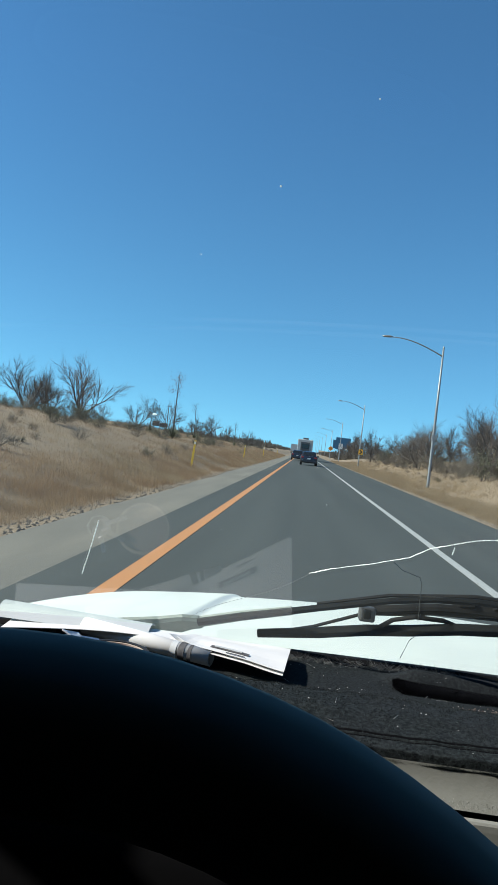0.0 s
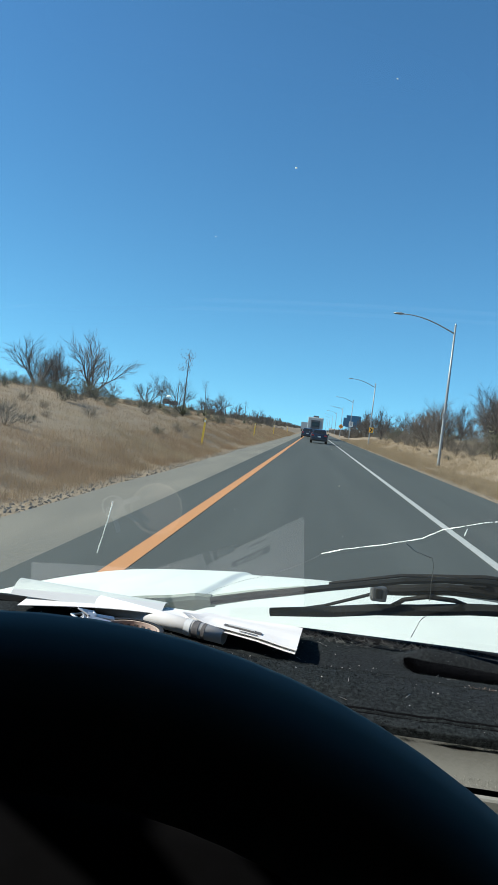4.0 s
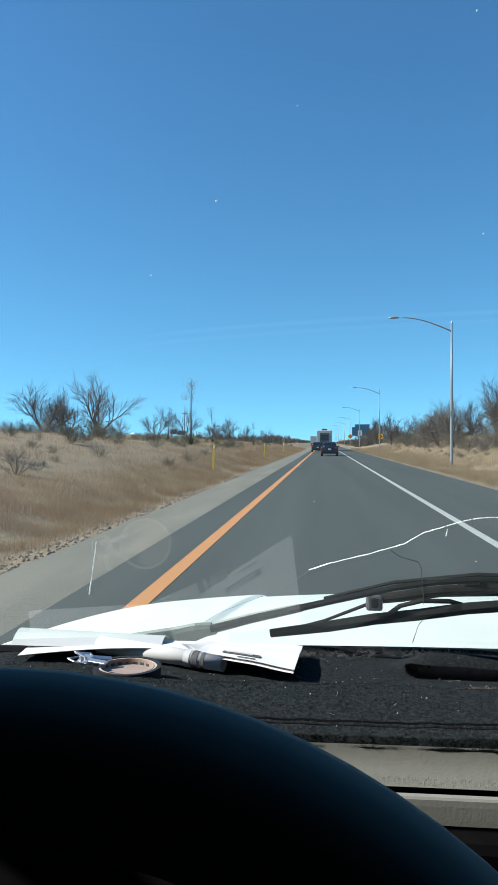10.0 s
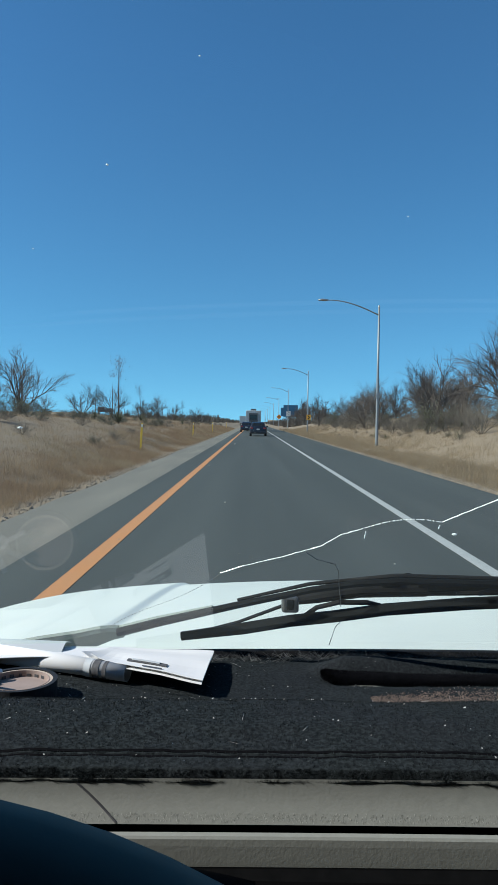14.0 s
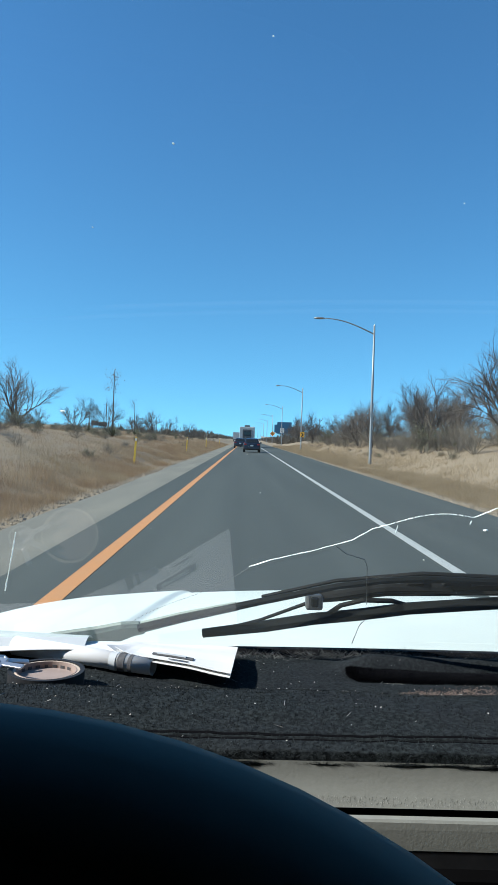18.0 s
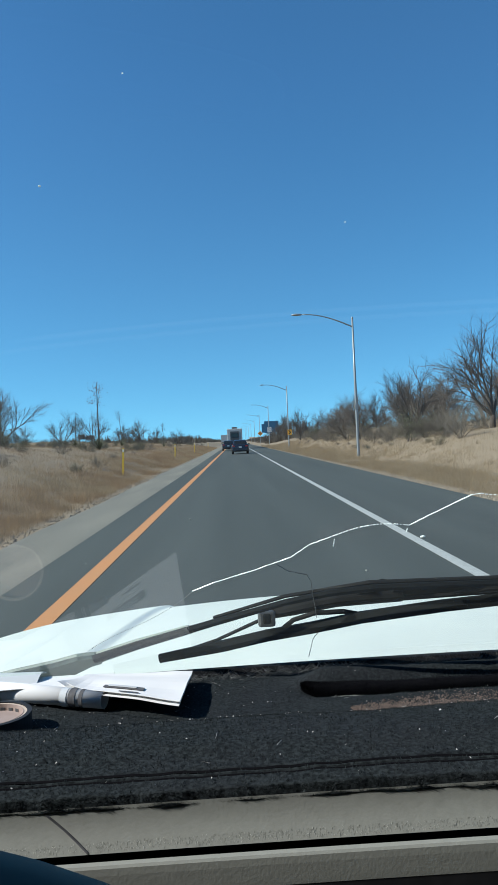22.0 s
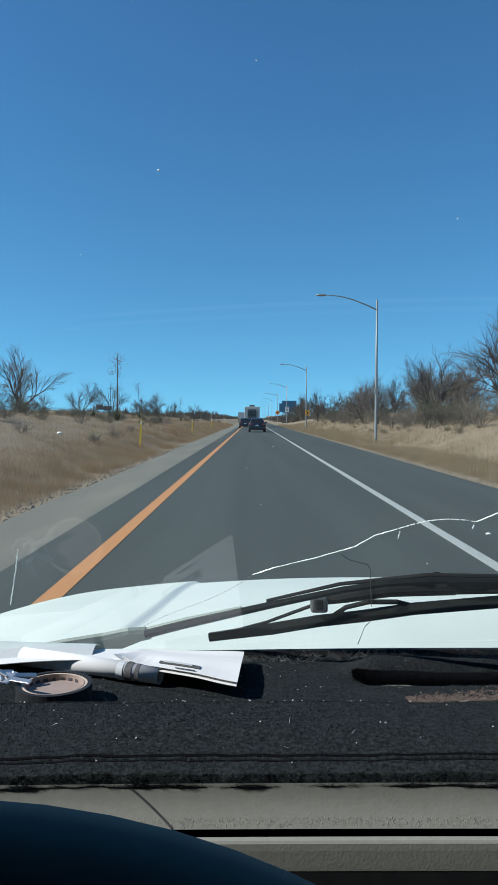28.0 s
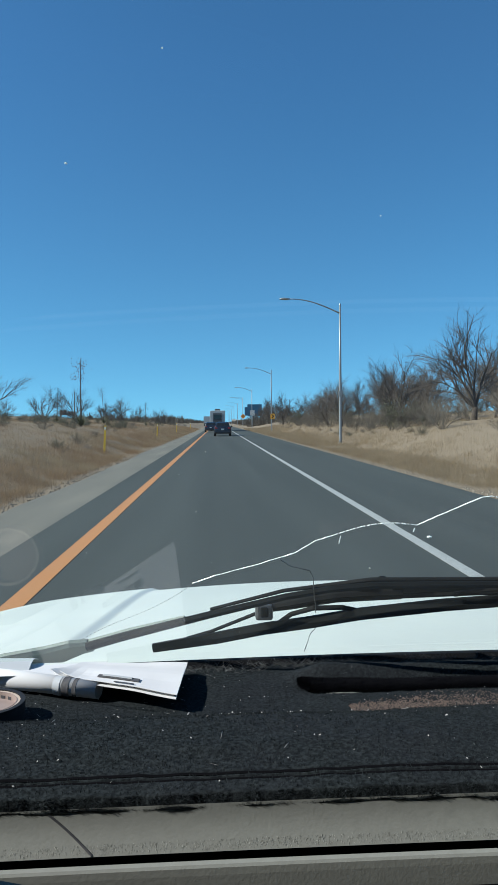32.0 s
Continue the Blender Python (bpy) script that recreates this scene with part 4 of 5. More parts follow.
# ---- street lamps along the ramp ----
def street_lamp(curved=True):
    root = thing("street_lamp", "tall grey steel street lamp with a long arm on the verge", "street lamp", pose(0, 0, 0), group="street lamps along the ramp")
    bm = tube(bmesh.new(), [(0, 0, 0), (0, 0, 0.35), (0, 0, 5), (0, 0, 9.3)], [0.12, 0.1, 0.085, 0.06], 12)
    part("pole", bm, M_GALV, root, smooth=True)
    bm = bmesh.new()
    box(bm, (0, 0, 0.03), (0.34, 0.34, 0.05), 0.01)
    part("base_plate", bm, M_GALV, root)
    bm = tube(bmesh.new(), [(0, 0, 9.3), (0, 0, 9.42)], [0.075, 0.03], 10)
    part("cap", bm, M_GALV, root)
    if curved:
        pts = [(-3.4 * q, 0, 8.75 + 0.95 * math.sin(q * 1.65)) for q in span(0, 1, 12)]
        part("arm", tube(bmesh.new(), pts, [0.05 - 0.02 * q for q in span(0, 1, 12)], 8), M_GALV, root, smooth=True)
        tip = Vector(pts[-1])
    else:
        for dz in (0.0, 0.45):
            pts = [(-3.4 * q, 0, 8.75 + dz * (1 - q) + 0.75 * q) for q in span(0, 1, 6)]
            part("truss_rod", tube(bmesh.new(), pts, 0.03, 8), M_GALV, root, smooth=True)
        for q in (0.15, 0.45):
            part("truss_strut", tube(bmesh.new(), [(-3.4 * q, 0, 8.75 + 0.75 * q), (-3.4 * q, 0, 9.2 + 0.3 * q)], 0.02, 6), M_GALV, root)
        tip = Vector((-3.4, 0, 9.5))
    bm = bmesh.new()
    bmesh.ops.create_uvsphere(bm, u_segments=16, v_segments=8, radius=1)
    for v in bm.verts:
        v.co = Vector((v.co.x * 0.38 - 0.3, v.co.y * 0.17, v.co.z * (0.09 if v.co.z > 0 else 0.06))) + tip
    part("luminaire", bm, M_GALV, root, "cobra-head luminaire", smooth=True)
    part("access_box", box(bmesh.new(), (0, -0.1, 3.4), (0.26, 0.1, 0.34), 0.02), M_GALV, root)
    return root


LAMP_X, LAMP_Y0, LAMP_STEP = 8.3, 47.0, 60.0
lamps = [street_lamp(), street_lamp(False)]
for i, (o, k) in enumerate(zip(lamps, (0, 3))):
    o.matrix_basis = pose(LAMP_X, LAMP_Y0 + LAMP_STEP * k, ground_z(LAMP_X, LAMP_Y0 + LAMP_STEP * k))
for k in (1, 2, 4, 5, 6, 7, 8):
    y = LAMP_Y0 + LAMP_STEP * k
    copy_thing(lamps[0], pose(LAMP_X, y, ground_z(LAMP_X, y), 0, 0, (k * 37) % 5 - 2))


# ---- signs ----
def text_part(body, size, m, material, parent, name="lettering"):
    cu = bpy.data.curves.new(name, "FONT")
    cu.body, cu.size, cu.align_x, cu.align_y, cu.extrude = body, size, "CENTER", "CENTER", 0.002
    tmp = new("tmp", cu)
    bpy.context.view_layer.update()
    me = bpy.data.meshes.new_from_object(tmp.evaluated_get(bpy.context.evaluated_depsgraph_get()))
    bpy.data.objects.remove(tmp)
    me.materials.clear()
    me.materials.append(material)
    ob = new(name, me)
    ob.parent = parent
    ob.matrix_basis = m
    return ob


sign = thing("speed_limit_sign", "white speed limit sign on a street lamp pole", "sign", pose(LAMP_X, LAMP_Y0 + 118, 3.6))
part("plate", box(bmesh.new(), (0, -0.17, 0), (0.95, 0.015, 1.2), 0.004), M_POLEPAINT, sign)
text_part("SPEED\nLIMIT", 0.27, pose(0, -0.182, 0.3, 90, 0, 0), M_BLACK, sign)
text_part("75", 0.62, pose(0, -0.182, -0.28, 90, 0, 0), M_BLACK, sign)
part("bracket", box(bmesh.new(), (0, -0.12, 0), (0.06, 0.09, 0.9), 0.004), M_GALV, sign)

sign = thing("diamond_warning_sign", "orange diamond warning sign reading slow traffic ahead", "sign", pose(LAMP_X, LAMP_Y0 + 178, 3.3))
part("plate", box(bmesh.new(), (0, 0, 0), (1.2, 0.015, 1.2), 0.004, pose(0, -0.17, 0, 0, 45, 0)), M_SIGNORANGE, sign)
for k, word in enumerate(("SLOW", "TRAFFIC", "AHEAD")):
    text_part(word, 0.27, pose(0, -0.182, 0.26 - 0.26 * k, 90, 0, 0), M_BLACK, sign)
part("bracket", box(bmesh.new(), (0, -0.12, 0), (0.06, 0.09, 0.9), 0.004), M_GALV, sign)

sign = thing("chevron_sign", "yellow and black chevron curve sign on a street lamp pole", "sign", pose(LAMP_X, LAMP_Y0 + 58, 2.3))
part("plate", box(bmesh.new(), (0, -0.17, 0), (0.62, 0.015, 0.76), 0.004), M_SIGNYELLOW, sign)
bm = bmesh.new()
for s in (1, -1):
    box(bm, (0, 0, 0), (0.42, 0.006, 0.15), 0, pose(0.0, -0.181, 0.14 * s, 0, -s * -42, 0))
part("chevron", bm, M_BLACK, sign)
part("bracket", box(bmesh.new(), (0, -0.12, 0), (0.06, 0.09, 0.6), 0.004), M_GALV, sign)

sign = thing("guide_sign", "large blue guide sign on two posts", "sign", pose(14, 262, ground_z(14, 262)))
part("panel", box(bmesh.new(), (0, 0, 4.6), (5.4, 0.06, 4.4), 0.02), M_SIGNBLUE, sign)
part("small_panel", box(bmesh.new(), (-2.9, 0.2, 4.2), (1.6, 0.06, 3.2), 0.02), M_SIGNBLUE, sign)
for sx in (-2, 2):
    part("post", box(bmesh.new(), (sx, 0.1, 2.4), (0.16, 0.14, 4.8), 0.01), M_GALV, sign)

board = thing("billboard", "grey twin-panel billboard on a steel post beyond the trees", "billboard", pose(-118, 560, ground_z(-118, 560)))
part("panel", box(bmesh.new(), (-3, 0, 8.6), (5.6, 0.4, 3.9), 0.05), M_RVDARK, board)
part("panel", box(bmesh.new(), (3.4, 0.6, 8), (6.6, 0.4, 3.3), 0.05), M_RVDARK, board)
part("post", tube(bmesh.new(), [(0, 0.5, -0.2), (0, 0.5, 8)], 0.3, 10), M_GALV, board)

post = thing("delineator_post", "thin yellow delineator post standing in the dry grass", "post", pose(0, 0, 0), group="delineator posts")
part("shaft", box(bmesh.new(), (0, 0, 0.6), (0.09, 0.02, 1.2), 0.005), M_YELLOWPOST, post)
part("reflector", box(bmesh.new(), (0, -0.014, 1.08), (0.075, 0.006, 0.12), 0.001), M_POLEPAINT, post)
for i, y in enumerate((31, 58, 86, 130)):
    m = pose(-4.9, y, ground_z(-4.9, y), 0, 3 - i, 0)
    if i:
        copy_thing(post, m)
    else:
        post.matrix_basis = m
pole = thing("utility_pole", "distant wooden utility pole with a crossarm", "pole", pose(0, 0, 0), group="utility poles")
part("shaft", tube(bmesh.new(), [(0, 0, -0.3), (0, 0, 10.5)], [0.16, 0.11], 8), M_BARK, pole)
part("crossarm", box(bmesh.new(), (0, 0, 9.8), (2.4, 0.12, 0.12), 0.01), M_BARK, pole)
for i, (x, y) in enumerate(((-48, 240), (-54, 420), (34, 330))):
    m = pose(x, y, ground_z(x, y))
    if i:
        copy_thing(pole, m)
    else:
        pole.matrix_basis = m


# ---- vehicles ahead ----
def loft(sections):
    """Closed sections of equal point count along y."""
    bm = bmesh.new()
    R = [[bm.verts.new(p) for p in s] for s in sections]
    n = len(R[0])
    for a, b in zip(R, R[1:]):
        for k in range(n):
            bm.faces.new((a[k], a[(k + 1) % n], b[(k + 1) % n], b[k]))
    bm.faces.new(R[0][::-1])
    bm.faces.new(R[-1])
    bmesh.ops.recalc_face_normals(bm, faces=bm.faces[:])
    return bm


def rsec(y, w, z0, z1, r):
    """Rounded rectangular section."""
    pts = []
    for cx, cz, a0 in ((w / 2 - r, z1 - r, 0), (-w / 2 + r, z1 - r, 90), (-w / 2 + r, z0 + r, 180), (w / 2 - r, z0 + r, 270)):
        for k in range(5):
            a = radians(a0 + 22.5 * k)
            pts.append((cx + r * math.cos(a), y, cz + r * math.sin(a)))
    return pts


def wheel_part(parent, x, y, r, w):
    ob = new("wheel")
    ob.parent = parent
    ob.location = (x, y, r)
    part("tyre", tube(bmesh.new(), [(-w / 2, 0, 0), (-w / 2 + 0.03, 0, 0), (w / 2 - 0.03, 0, 0), (w / 2, 0, 0)], [r * 0.92, r, r, r * 0.92], 24), M_RUBBER, ob, smooth=False)
    part("wheel_disc", tube(bmesh.new(), [(-w / 2 - 0.005, 0, 0), (w / 2 + 0.005, 0, 0)], r * 0.6, 18), M_GALV, ob)


car = thing("car", "dark blue hatchback car driving in the lane, seen from behind", "car", pose(0.6, 74, 0))
secs = [rsec(0, 1.66, 0.32, 0.95, 0.12), rsec(0.12, 1.8, 0.26, 1.02, 0.14), rsec(1.0, 1.84, 0.24, 1.0, 0.16), rsec(3.0, 1.84, 0.24, 0.95, 0.16), rsec(4.2, 1.74, 0.26, 0.8, 0.14), rsec(4.5, 1.5, 0.34, 0.66, 0.12)]
part("body", loft(secs), M_DARKCAR, car, smooth=True)
secs = [rsec(0.2, 1.5, 0.9, 1.04, 0.05), rsec(0.55, 1.38, 0.9, 1.42, 0.16), rsec(1.2, 1.32, 0.9, 1.5, 0.18), rsec(2.4, 1.34, 0.9, 1.46, 0.18), rsec(3.3, 1.46, 0.88, 0.98, 0.04)]
part("cabin", loft(secs), M_DARKCAR, car, smooth=True)
part("rear_window", box(bmesh.new(), (0, 0, 0), (1.16, 0.02, 0.42), 0.02, pose(0, 0.335, 1.2, -42, 0, 0)), M_GLASSDARK, car)
for sx in (-1, 1):
    part("tail_lamp", box(bmesh.new(), (0.68 * sx, 0.02, 0.84), (0.28, 0.06, 0.14), 0.02), M_REDLAMP, car)
    part("side_mirror", box(bmesh.new(), (0.98 * sx, 2.7, 1.02), (0.2, 0.12, 0.14), 0.03), M_DARKCAR, car)
    for y in (0.8, 3.55):
        wheel_part(car, 0.8 * sx, y, 0.33, 0.22)
part("bumper", box(bmesh.new(), (0, -0.02, 0.46), (1.64, 0.12, 0.24), 0.05), M_DARKCAR, car)
part("number_plate", box(bmesh.new(), (0, -0.03, 0.72), (0.32, 0.015, 0.15), 0.004), M_PAPERGREY, car)

second = copy_thing(car, pose(-0.9, 103, 0))
tagged(second, "dark hatchback car following a trailer, seen from behind", "car")

rv = thing("travel_trailer", "grey travel trailer with a dark rear panel, towed along the ramp", "trailer", pose(0.1, 116, 0))
part("body", loft([rsec(0, 2.4, 0.75, 3.3, 0.12), rsec(0.1, 2.5, 0.7, 3.4, 0.15), rsec(9, 2.5, 0.7, 3.4, 0.15), rsec(9.6, 2.4, 0.8, 3.2, 0.15)]), M_RVBODY, rv)
part("rear_panel", box(bmesh.new(), (0, -0.02, 1.9), (1.5, 0.05, 2.1), 0.03), M_RVDARK, rv)
part("rear_window", box(bmesh.new(), (0, -0.05, 2.3), (1.2, 0.03, 0.7), 0.03), M_GLASSDARK, rv)
part("roof_cooler", box(bmesh.new(), (0, 3, 3.55), (0.9, 1.2, 0.34), 0.08), M_RVDARK, rv)
part("bumper", box(bmesh.new(), (0, -0.12, 0.62), (2.3, 0.14, 0.16), 0.02), M_RVDARK, rv)
for sx in (-1, 1):
    part("tail_lamp", box(bmesh.new(), (1.05 * sx, -0.02, 1.05), (0.16, 0.05, 0.34), 0.02), M_REDLAMP, rv)
    part("ladder_rail", tube(bmesh.new(), [(0.9 + 0.18 * sx, -0.09, 0.9), (0.9 + 0.18 * sx, -0.09, 3.3)], 0.02, 6), M_GALV, rv)
    for y in (3.6, 4.5):
        wheel_part(rv, 1.05 * sx, y, 0.36, 0.24)
truck_far = thing("box_truck", "pale box truck far along the road", "truck", pose(-4.2, 285, 0))
part("box", loft([rsec(0, 2.5, 1.1, 3.9, 0.08), rsec(12, 2.5, 1.1, 3.9, 0.08)]), M_RVBODY, truck_far)
part("chassis", box(bmesh.new(), (0, 6, 0.95), (2.2, 12, 0.3), 0.03), M_RVDARK, truck_far)
for sx in (-1, 1):
    for y in (1.2, 2.4):
        wheel_part(truck_far, 1.0 * sx, y, 0.5, 0.3)

# ---- plants ----
def grow(limbs, twigs, p, d, L, r, level, rng, lift=0.1):
    """A limb with its forks: tapered tubes at the upper levels, fine spikes at the last. limbs and twigs: (verts, faces)."""
    if level == 0:
        V, F = twigs
        u = d.orthogonal().normalized()
        w, n = d.cross(u), len(V)
        V += [p + u * r, p - u * r * 0.5 + w * r * 0.87, p - u * r * 0.5 - w * r * 0.87, p + d * L]
        F += [(n, n + 1, n + 3), (n + 1, n + 2, n + 3), (n + 2, n, n + 3)]
        return
    V, F = limbs if level == 3 else twigs
    n, k = level + 1, level + 2
    q, ring, knots = p.copy(), None, []
    for i in range(n + 1):
        rr = r * (1 - 0.6 * i / n)
        u = d.orthogonal().normalized()
        w, base = d.cross(u), len(V)
        V.extend(q + u * (rr * math.cos(6.283 * j / k)) + w * (rr * math.sin(6.283 * j / k)) for j in range(k))
        if ring is not None:
            F.extend((ring + j, ring + (j + 1) % k, base + (j + 1) % k, base + j) for j in range(k))
        ring = base
        knots.append((q.copy(), d.copy(), rr))
        if i < n:
            d = (d + Vector((rng.gauss(0, 0.16), rng.gauss(0, 0.16), rng.gauss(0, 0.12) + lift))).normalized()
            q = q + d * (L / n)
    for c in range((0, 7, 6, 6)[level]):
        t = (0.0, 0.12, 0.22, 0.3)[level] + (0.0, 0.88, 0.78, 0.7)[level] * (c + rng.uniform(0.3, 1.0)) / (0, 7, 6, 6)[level]
        i = min(n - 1, int(t * n))
        f = min(1.0, max(0.0, t * n - i))
        at = knots[i][0].lerp(knots[i + 1][0], f)
        dd, rr = knots[i + 1][1], knots[i][2]
        side = dd.orthogonal().normalized()
        side.rotate(Matrix.Rotation(rng.uniform(0, 6.283), 3, dd))
        e = (dd + side * rng.uniform(0.4, 0.9)).normalized()
        grow(limbs, twigs, at, e, L * rng.uniform(0.45, 0.7) * (1.1 - 0.3 * t), rr * 0.6, level - 1, rng, lift)


def mesquite(seed, H, stems=7, spread=1.0):
    """A leafless desert tree: limbs fan out from a low fork, with arching fine twigs."""
    rng = random.Random(seed)
    root = thing("mesquite_tree", "bare leafless grey-brown mesquite tree on the dry bank", "tree", pose(0, 0, 0), group="bare trees beside the ramp")
    limbs, twigs = ([], []), ([], [])
    fork = Vector((rng.gauss(0, 0.1), rng.gauss(0, 0.1), 0.13 * H))
    part_bm = tube(bmesh.new(), [(0, 0, -0.2), (0.02, 0.0, 0.05 * H), fork + Vector((0, 0, 0.02 * H))], [0.04 * H, 0.032 * H, 0.024 * H], 8)
    for s in range(stems):
        a = 6.283 * (s + rng.random() * 0.7) / stems
        t = rng.uniform(0.35, 1.05) * spread if s else 0.15
        d = Vector((math.cos(a) * math.sin(t), math.sin(a) * math.sin(t), math.cos(t)))
        grow(limbs, twigs, fork - d * 0.05, d, H * rng.uniform(0.55, 0.75), 0.015 * H, 3, rng, 0.06)
    part("trunk", part_bm, M_BARK, root, smooth=True)
    mesh_part("limbs", *limbs, M_BARK, root, smooth=True)
    mesh_part("crown", *twigs, M_TWIG, root, "airy crown of bare twigs")
    return root


def shrub(seed, H, green):
    """A low scrub bush: a fan of thin stems, with small leaf flakes on the green ones."""
    rng = random.Random(seed)
    root = thing("desert_shrub", "low grey-green desert shrub in dry grass" if green else "low leafless brown shrub in dry grass", "shrub", pose(0, 0, 0), group="scrub beside the ramp")
    twigs, lv, lf = ([], []), [], []
    for s in range(13):
        a, t = rng.uniform(0, 6.283), rng.uniform(0.1, 1.15)
        d = Vector((math.cos(a) * math.sin(t), math.sin(a) * math.sin(t), math.cos(t)))
        grow(twigs, twigs, Vector((0, 0, -0.05)), d, H * rng.uniform(0.55, 0.8), 0.01 * H, 2, rng, 0.05)
    mesh_part("stems", *twigs, M_TWIG if green else M_THICKET, root)
    if green:
        v = twigs[0]
        for i in range(1000):
            p = v[rng.randrange(len(v))] + Vector((rng.gauss(0, 0.04), rng.gauss(0, 0.04), rng.gauss(0, 0.04))) * H
            if p.z < 0.1 * H:
                continue
            a = Vector((rng.gauss(0, 1), rng.gauss(0, 1), rng.gauss(0, 1))).normalized() * 0.03 * H
            b = Vector((rng.gauss(0, 1), rng.gauss(0, 1), rng.gauss(0, 1))).normalized() * 0.014 * H
            n = len(lv)
            lv += [p - a, p + b, p + a, p - b]
            lf.append((n, n + 1, n + 2, n + 3))
        mesh_part("leaves", lv, lf, M_SHRUB, root, "small grey-green leaves")
    return root


def plant(protos, spots, rng):
    used = set()
    for i, x, y, s in spots:
        m = pose(x, y, ground_z(x, y) - 0.05, rng.uniform(-4, 4), rng.uniform(-4, 4), rng.uniform(0, 360)) @ Matrix.Diagonal((s, s, s * rng.uniform(0.85, 1.1), 1))
        ob = protos[i]
        if i not in used:
            used.add(i)
            ob.matrix_basis = m
        else:
            c = copy_thing(ob, Matrix())
            c.matrix_basis = m


rng = random.Random(11)
trees = [mesquite(21, 4.6, 7), mesquite(22, 4.0, 6), mesquite(23, 5.2, 8), mesquite(24, 3.6, 7, 1.2)]
spots = [(2, 15.2, 41, 1.15), (0, 19.5, 47, 1.2), (1, 14.5, 56, 1.2), (3, 15.5, 63, 1.35), (2, 13.2, 74, 0.95), (0, 17.5, 60, 1.2), (1, 18, 69, 1.2), (3, 13, 82, 1.2), (0, 23, 54, 1.2), (2, 25, 62, 1.1), (2, 19, 76, 1.0), (0, 14, 94, 0.9), (1, 17, 99, 1), (3, 14, 108, 1.0),
         (0, -16.5, 50, 1.05), (3, -19.5, 47, 1.1), (1, -13, 66, 0.85), (2, -24, 62, 0.9), (3, -20, 84, 1.0), (2, -15, 112, 0.75), (0, -28, 75, 0.9), (1, -12, 150, 0.8), (0, -19, 170, 0.8)]
for k in range(44):
    y = 66 + 240 * (k / 44) + rng.uniform(-5, 5)
    spots.append((k % 4, 12.8 + rng.random() ** 1.4 * 15, y, rng.uniform(0.75, 1.15)))
for k in range(14):
    spots.append((k % 4, rng.uniform(22, 48), rng.uniform(50, 140), rng.uniform(0.8, 1.15)))
for k in range(26):
    spots.append((k % 4, -rng.uniform(15, 70), rng.uniform(70, 300), rng.uniform(0.6, 0.95)))
plant(trees, spots, rng)
shrubs = [shrub(31, 1.5, True), shrub(32, 1.3, False), shrub(33, 1.1, True), shrub(34, 1.7, False)]
spots = [(0, -11.5, 36, 0.8), (2, -9.2, 44, 0.8), (1, -10.5, 30, 0.8)]
for k in range(120):
    spots.append((rng.choice((0, 1, 1, 2, 2, 3)), -(7.2 + rng.random() ** 1.3 * 28), 15 + 165 * (k / 120) ** 1.3 + rng.uniform(-3, 3), rng.uniform(0.35, 0.85)))
for k in range(60):
    spots.append((rng.choice((1, 1, 3, 3, 3, 0)), 11.3 + rng.random() * 9, 27 + 95 * (k / 60) + rng.uniform(-3, 3), rng.uniform(0.8, 1.7)))
for k in range(60):
    spots.append((rng.choice((1, 1, 3, 3, 0)), 11.5 + rng.random() ** 1.3 * 18, 60 + 190 * (k / 60) ** 1.2 + rng.uniform(-3, 3), rng.uniform(0.9, 1.7)))
for k in range(60):
    spots.append((rng.choice((1, 1, 3, 2)), -(5.6 + rng.random() ** 1.2 * 12), 16 + 90 * (k / 60) ** 1.2 + rng.uniform(-2, 2), rng.uniform(0.22, 0.5)))
for k in range(46):
    spots.append((rng.choice((0, 2, 2, 1)), -(8 + rng.random() * 16), 21 + 55 * (k / 46) + rng.uniform(-2, 2), rng.uniform(0.4, 0.8)))
for k in range(34):
    spots.append((rng.choice((1, 3, 1, 2)), 9.0 + rng.random() * 4, 24 + 90 * (k / 34) + rng.uniform(-2, 2), rng.uniform(0.22, 0.5)))
plant(shrubs, spots, rng)

# yucca with a dead flower stalk
def yucca(seed):
    rng = random.Random(seed)
    root = thing("yucca", "spiky yucca with a tall dry flower stalk in the grass", "yucca", pose(0, 0, 0), group="yuccas")
    part("stalk", tube(bmesh.new(), [(0, 0, 0.4), (0.03, 0.02, 1.8), (0.12, 0.04, 3.3)], [0.035, 0.025, 0.01], 6), M_BARK, root)
    v, f = [], []
    for i in range(120):
        a, t = rng.uniform(0, 6.28), rng.uniform(0.2, 1.5)
        d = Vector((math.cos(a) * math.sin(t), math.sin(a) * math.sin(t), math.cos(t)))
        s = d.cross(Vector((0, 0, 1))).normalized() * 0.02
        n = len(v)
        b = Vector((0, 0, 0.45))
        v += [b - s, b + s, b + d * rng.uniform(0.4, 0.65)]
        f.append((n, n + 1, n + 2))
    mesh_part("leaves", v, f, M_SHRUB, root, "stiff pointed leaves")
    v, f = [], []
    for i in range(70):
        p = Vector((0.1, 0.03, 2.6)) + Vector((rng.gauss(0, 0.16), rng.gauss(0, 0.16), rng.uniform(-0.3, 0.75)))
        n = len(v)
        for o in ((1, 0, 0), (-.5, .8, 0), (-.5, -.8, 0), (0, 0, 1.4)):
            v.append(p + Vector(o) * 0.035)
        f += [(n, n + 1, n + 3), (n + 1, n + 2, n + 3), (n + 2, n, n + 3), (n, n + 2, n + 1)]
    mesh_part("seed_pods", v, f, M_BARK, root, "dry seed pods")
    return root


yuccas = [yucca(41), yucca(42)]
plant(yuccas, [(1, -7.2, 38, 1.4), (0, -9.8, 62, 1.0), (1, -8.0, 80, 0.9), (0, -13, 58, 1.0), (1, 13, 44, 0.7)], rng)


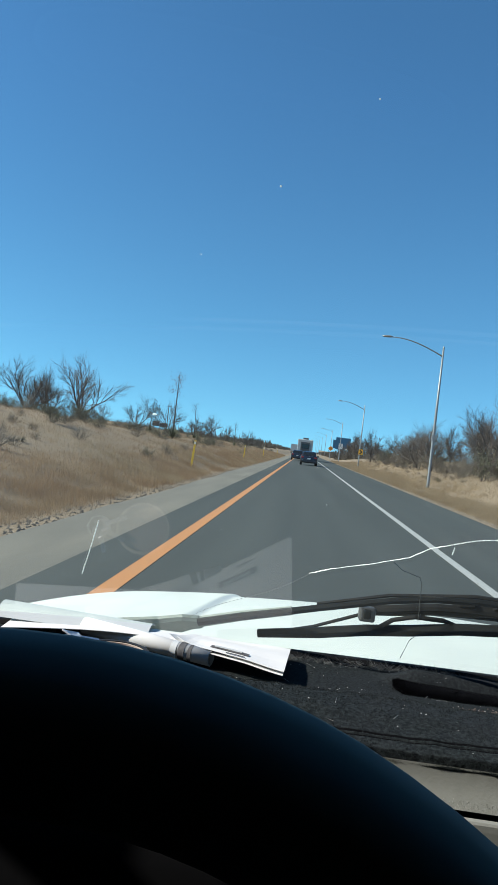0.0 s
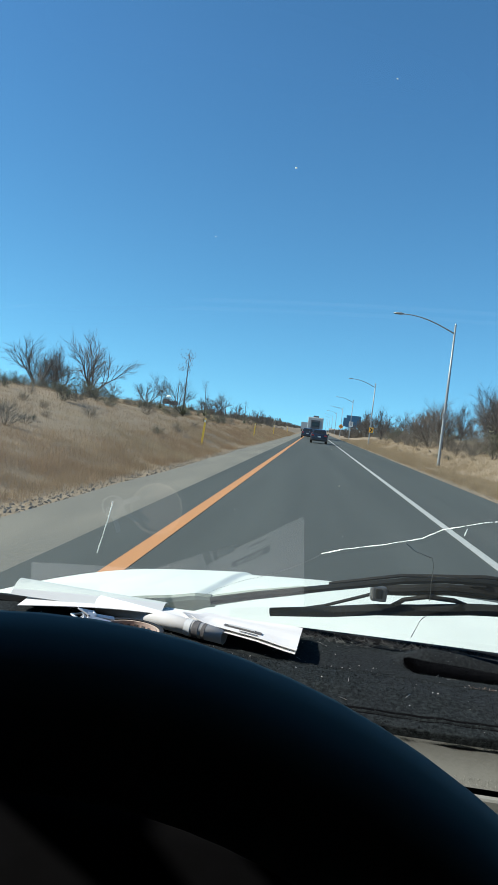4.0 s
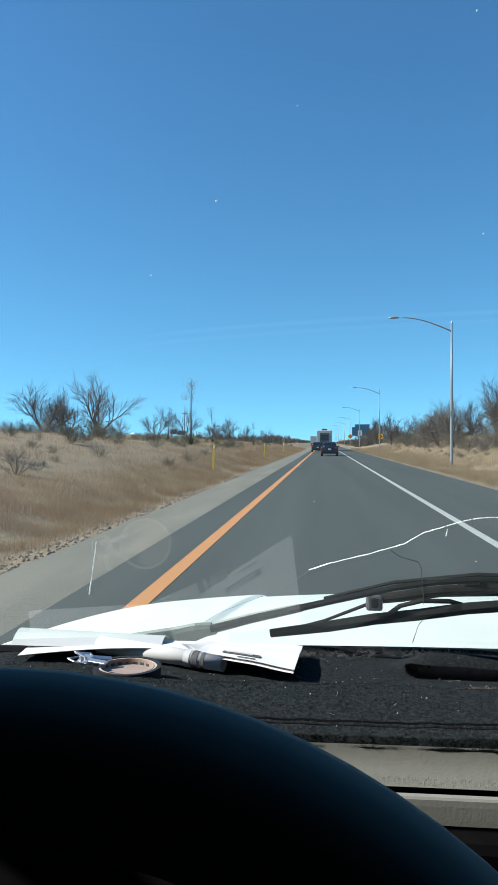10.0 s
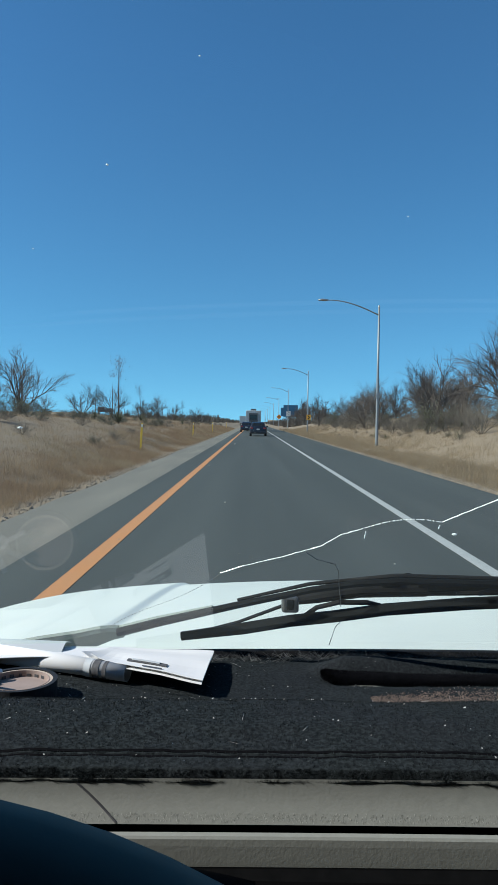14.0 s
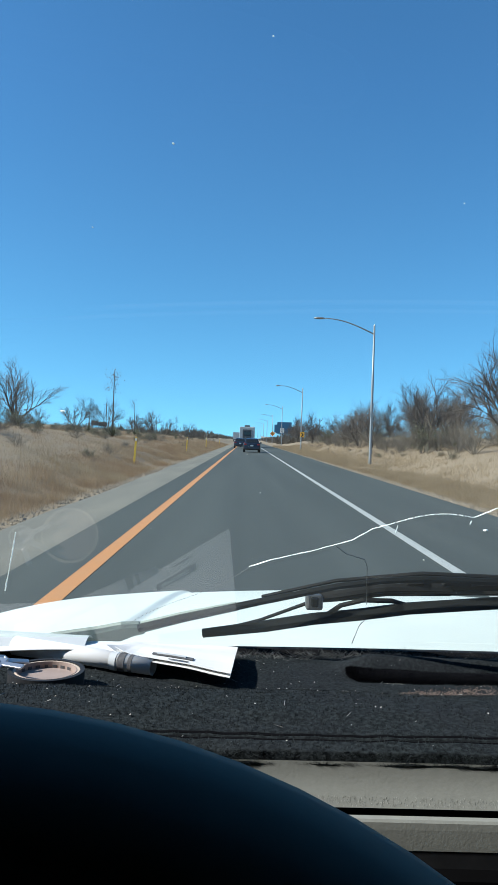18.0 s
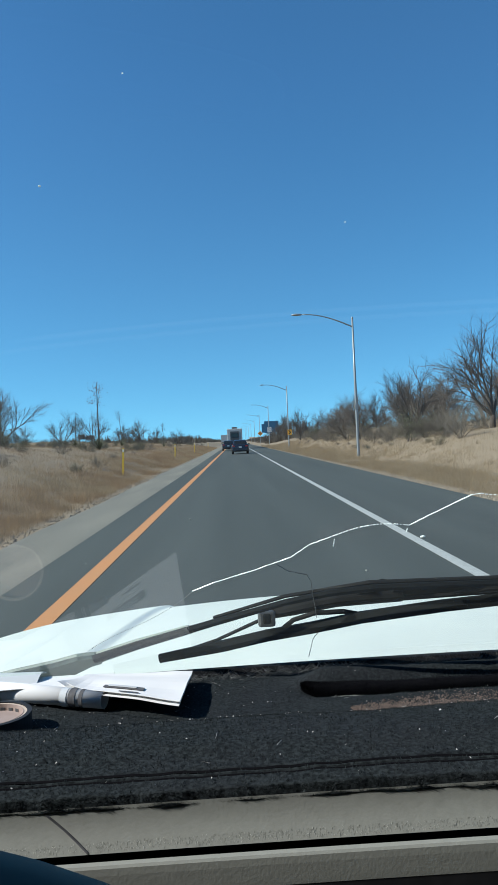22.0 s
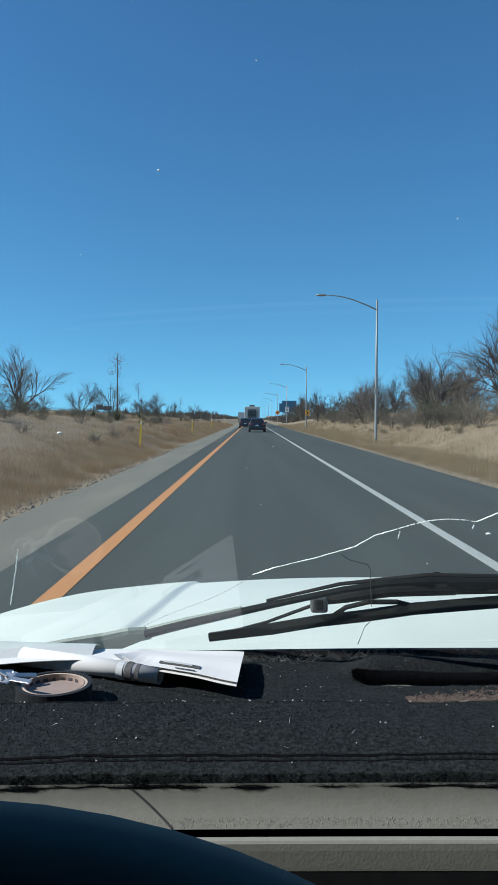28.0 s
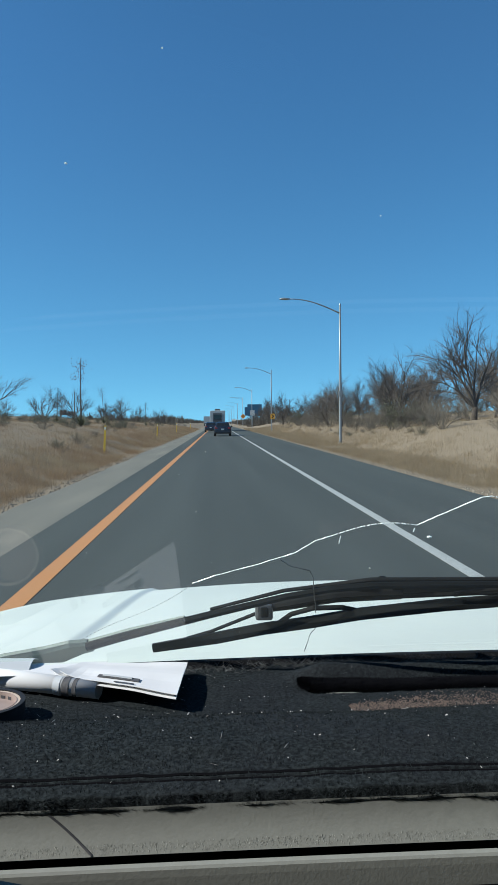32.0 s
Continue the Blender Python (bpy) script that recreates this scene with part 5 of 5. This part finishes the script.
# dry grass on both verges
def grass(name, x_of, count, y_lo, y_hi, h_lo, h_hi, material, label, seed, power=1.6):
    r = np.random.default_rng(seed)
    v, f = [], []
    for i in range(count):
        y = y_lo + (y_hi - y_lo) * r.random() ** power
        cx = x_of(r)
        patch = noise.noise((cx * 0.35, y * 0.25, seed))
        if patch < -0.25 and r.random() < 0.75:
            continue
        z = ground_z(cx, y) - 0.02
        bunch = noise.noise((cx * 1.5, y * 1.1, seed + 20))
        if bunch < -0.3 and r.random() < 0.7:
            continue
        hh = r.uniform(h_lo, h_hi) * (0.8 + 0.6 * max(0, patch)) * max(0.4, 1.0 + 1.5 * bunch)
        w = 0.0008 + 0.00006 * y
        for ang, ln, ox, oy, hk in zip(r.uniform(0, 6.283, 13), abs(r.normal(0, 0.5, 13)), r.normal(0, 0.16, 13), r.normal(0, 0.16, 13), r.uniform(0.45, 1.1, 13)):
            dx, dy, h = math.cos(ang), math.sin(ang), hh * hk
            px, py, n = cx + ox, y + oy, len(v)
            v += [(px - dy * w, py + dx * w, z), (px + dy * w, py - dx * w, z), (px + dx * ln * h, py + dy * ln * h, z + h)]
            f.append((n, n + 1, n + 2))
    ob = mesh_part(name, v, f, material)
    return tagged(ob, label, "grass", kind="stuff")


grass("dry_grass", lambda r: X_LEFT - 0.55 - abs(r.normal(0, 1)) * 1.3, 46000, 6, 150, 0.06, 0.28, M_GRASS, "tall straw-coloured dry grass on the bank", 3)
grass("pale_grass", lambda r: X_RIGHT + 0.55 + abs(r.normal(0, 1)) * 2.0, 40000, 8, 150, 0.08, 0.34, M_GRASSPALE, "pale straw grass along the road edge", 4)
grass("bank_grass", lambda r: 8 + r.random() * 26, 11000, 18, 150, 0.2, 0.45, M_GRASSPALE, "sparse pale grass on the bank", 6)
grass("field_grass", lambda r: -6 - r.random() ** 1.3 * 34, 34000, 12, 150, 0.08, 0.3, M_GRASS, "sparse dry grass on the field", 7)

# far scrub that closes the view along the road
v, f = [], []
far = random.Random(19)
for i in range(1500):
    y = 170 + 700 * far.random() ** 1.3
    x = (-1 if i % 2 else 1) * (10 + far.random() ** 1.6 * (20 + 0.35 * y))
    z, h = ground_z(x, y) - 0.1, far.uniform(0.8, 2.6)
    for k in range(26):
        a, t = far.uniform(0, 6.283), far.uniform(0.0, 1.2)
        d = Vector((math.cos(a) * math.sin(t), math.sin(a) * math.sin(t), math.cos(t))) * h * far.uniform(0.6, 1)
        p, n = Vector((x + far.gauss(0, 0.25) * h, y + far.gauss(0, 0.25) * h, z)), len(v)
        v += [p - Vector((0.09, 0, 0)), p + Vector((0.09, 0, 0)), p + d + Vector((0.05, 0, 0)), p + d - Vector((0.05, 0, 0))]
        f.append((n, n + 1, n + 2, n + 3))
tagged(mesh_part("far_scrub", v, f, M_THICKET), "distant bare scrub along the road", "scrub", kind="stuff")

# rubble along the pavement edges
v, f = [], []
r = np.random.default_rng(8)
for i in range(6500):
    left = r.random() < 0.6
    y = 4 + 110 * r.random() ** 1.8
    x = X_LEFT - 0.05 - abs(r.normal(0, 0.42)) if left else X_RIGHT + 0.1 + abs(r.normal(0, 0.3))
    s = r.uniform(0.008, 0.035)
    n = len(v)
    z = -0.02 if left else -0.02
    for o in ((1, 0, -.5), (-.6, .9, -.5), (-.5, -.9, -.5), (r.uniform(-.3, .3), r.uniform(-.3, .3), .8)):
        v.append((x + o[0] * s, y + o[1] * s * 1.4, z + o[2] * s * 0.7))
    f += [(n, n + 1, n + 3), (n + 1, n + 2, n + 3), (n + 2, n, n + 3)]
tagged(mesh_part("rubble", v, f, M_ROCK), "broken stones and crumbled asphalt along the pavement edge", "rubble", kind="stuff")

# far hills on the horizon
for sgn, x0, top in ((-1, -900, 26), (1, 700, 30)):
    gv, gf = grid(lambda u, q: (x0 + 1300 * (u - 0.5) + (0 if sgn > 0 else -250), 2300 + 300 * q, top * (0.45 + 0.8 * noise.noise((u * 5, sgn, 2))) * math.sin(q * 3.14) - 2), span(0, 1, 60), span(0, 0.5, 6))
    tagged(mesh_part("far_hill", gv, gf, M_HILL, smooth=True), "low hazy desert hill on the horizon", "hill", kind="structure")

# the truck's own wheels
for wx in (-0.55, 1.27):
    for wy in (1.45, -2.2):
        wheel_part(truck, wx, wy, 0.38, 0.26)

# the ramp falls gently ahead of the truck
GRADE = pose(0, 0, 0, -0.08, 0, 0)
for ob in list(bpy.data.objects):
    if ob.parent is None and ob.type in ("MESH", "EMPTY") and ob not in (truck, dash_mat, letter, roll, sheets, tape, keys) and not ob.name.startswith("sand"):
        ob.matrix_basis = GRADE @ ob.matrix_basis
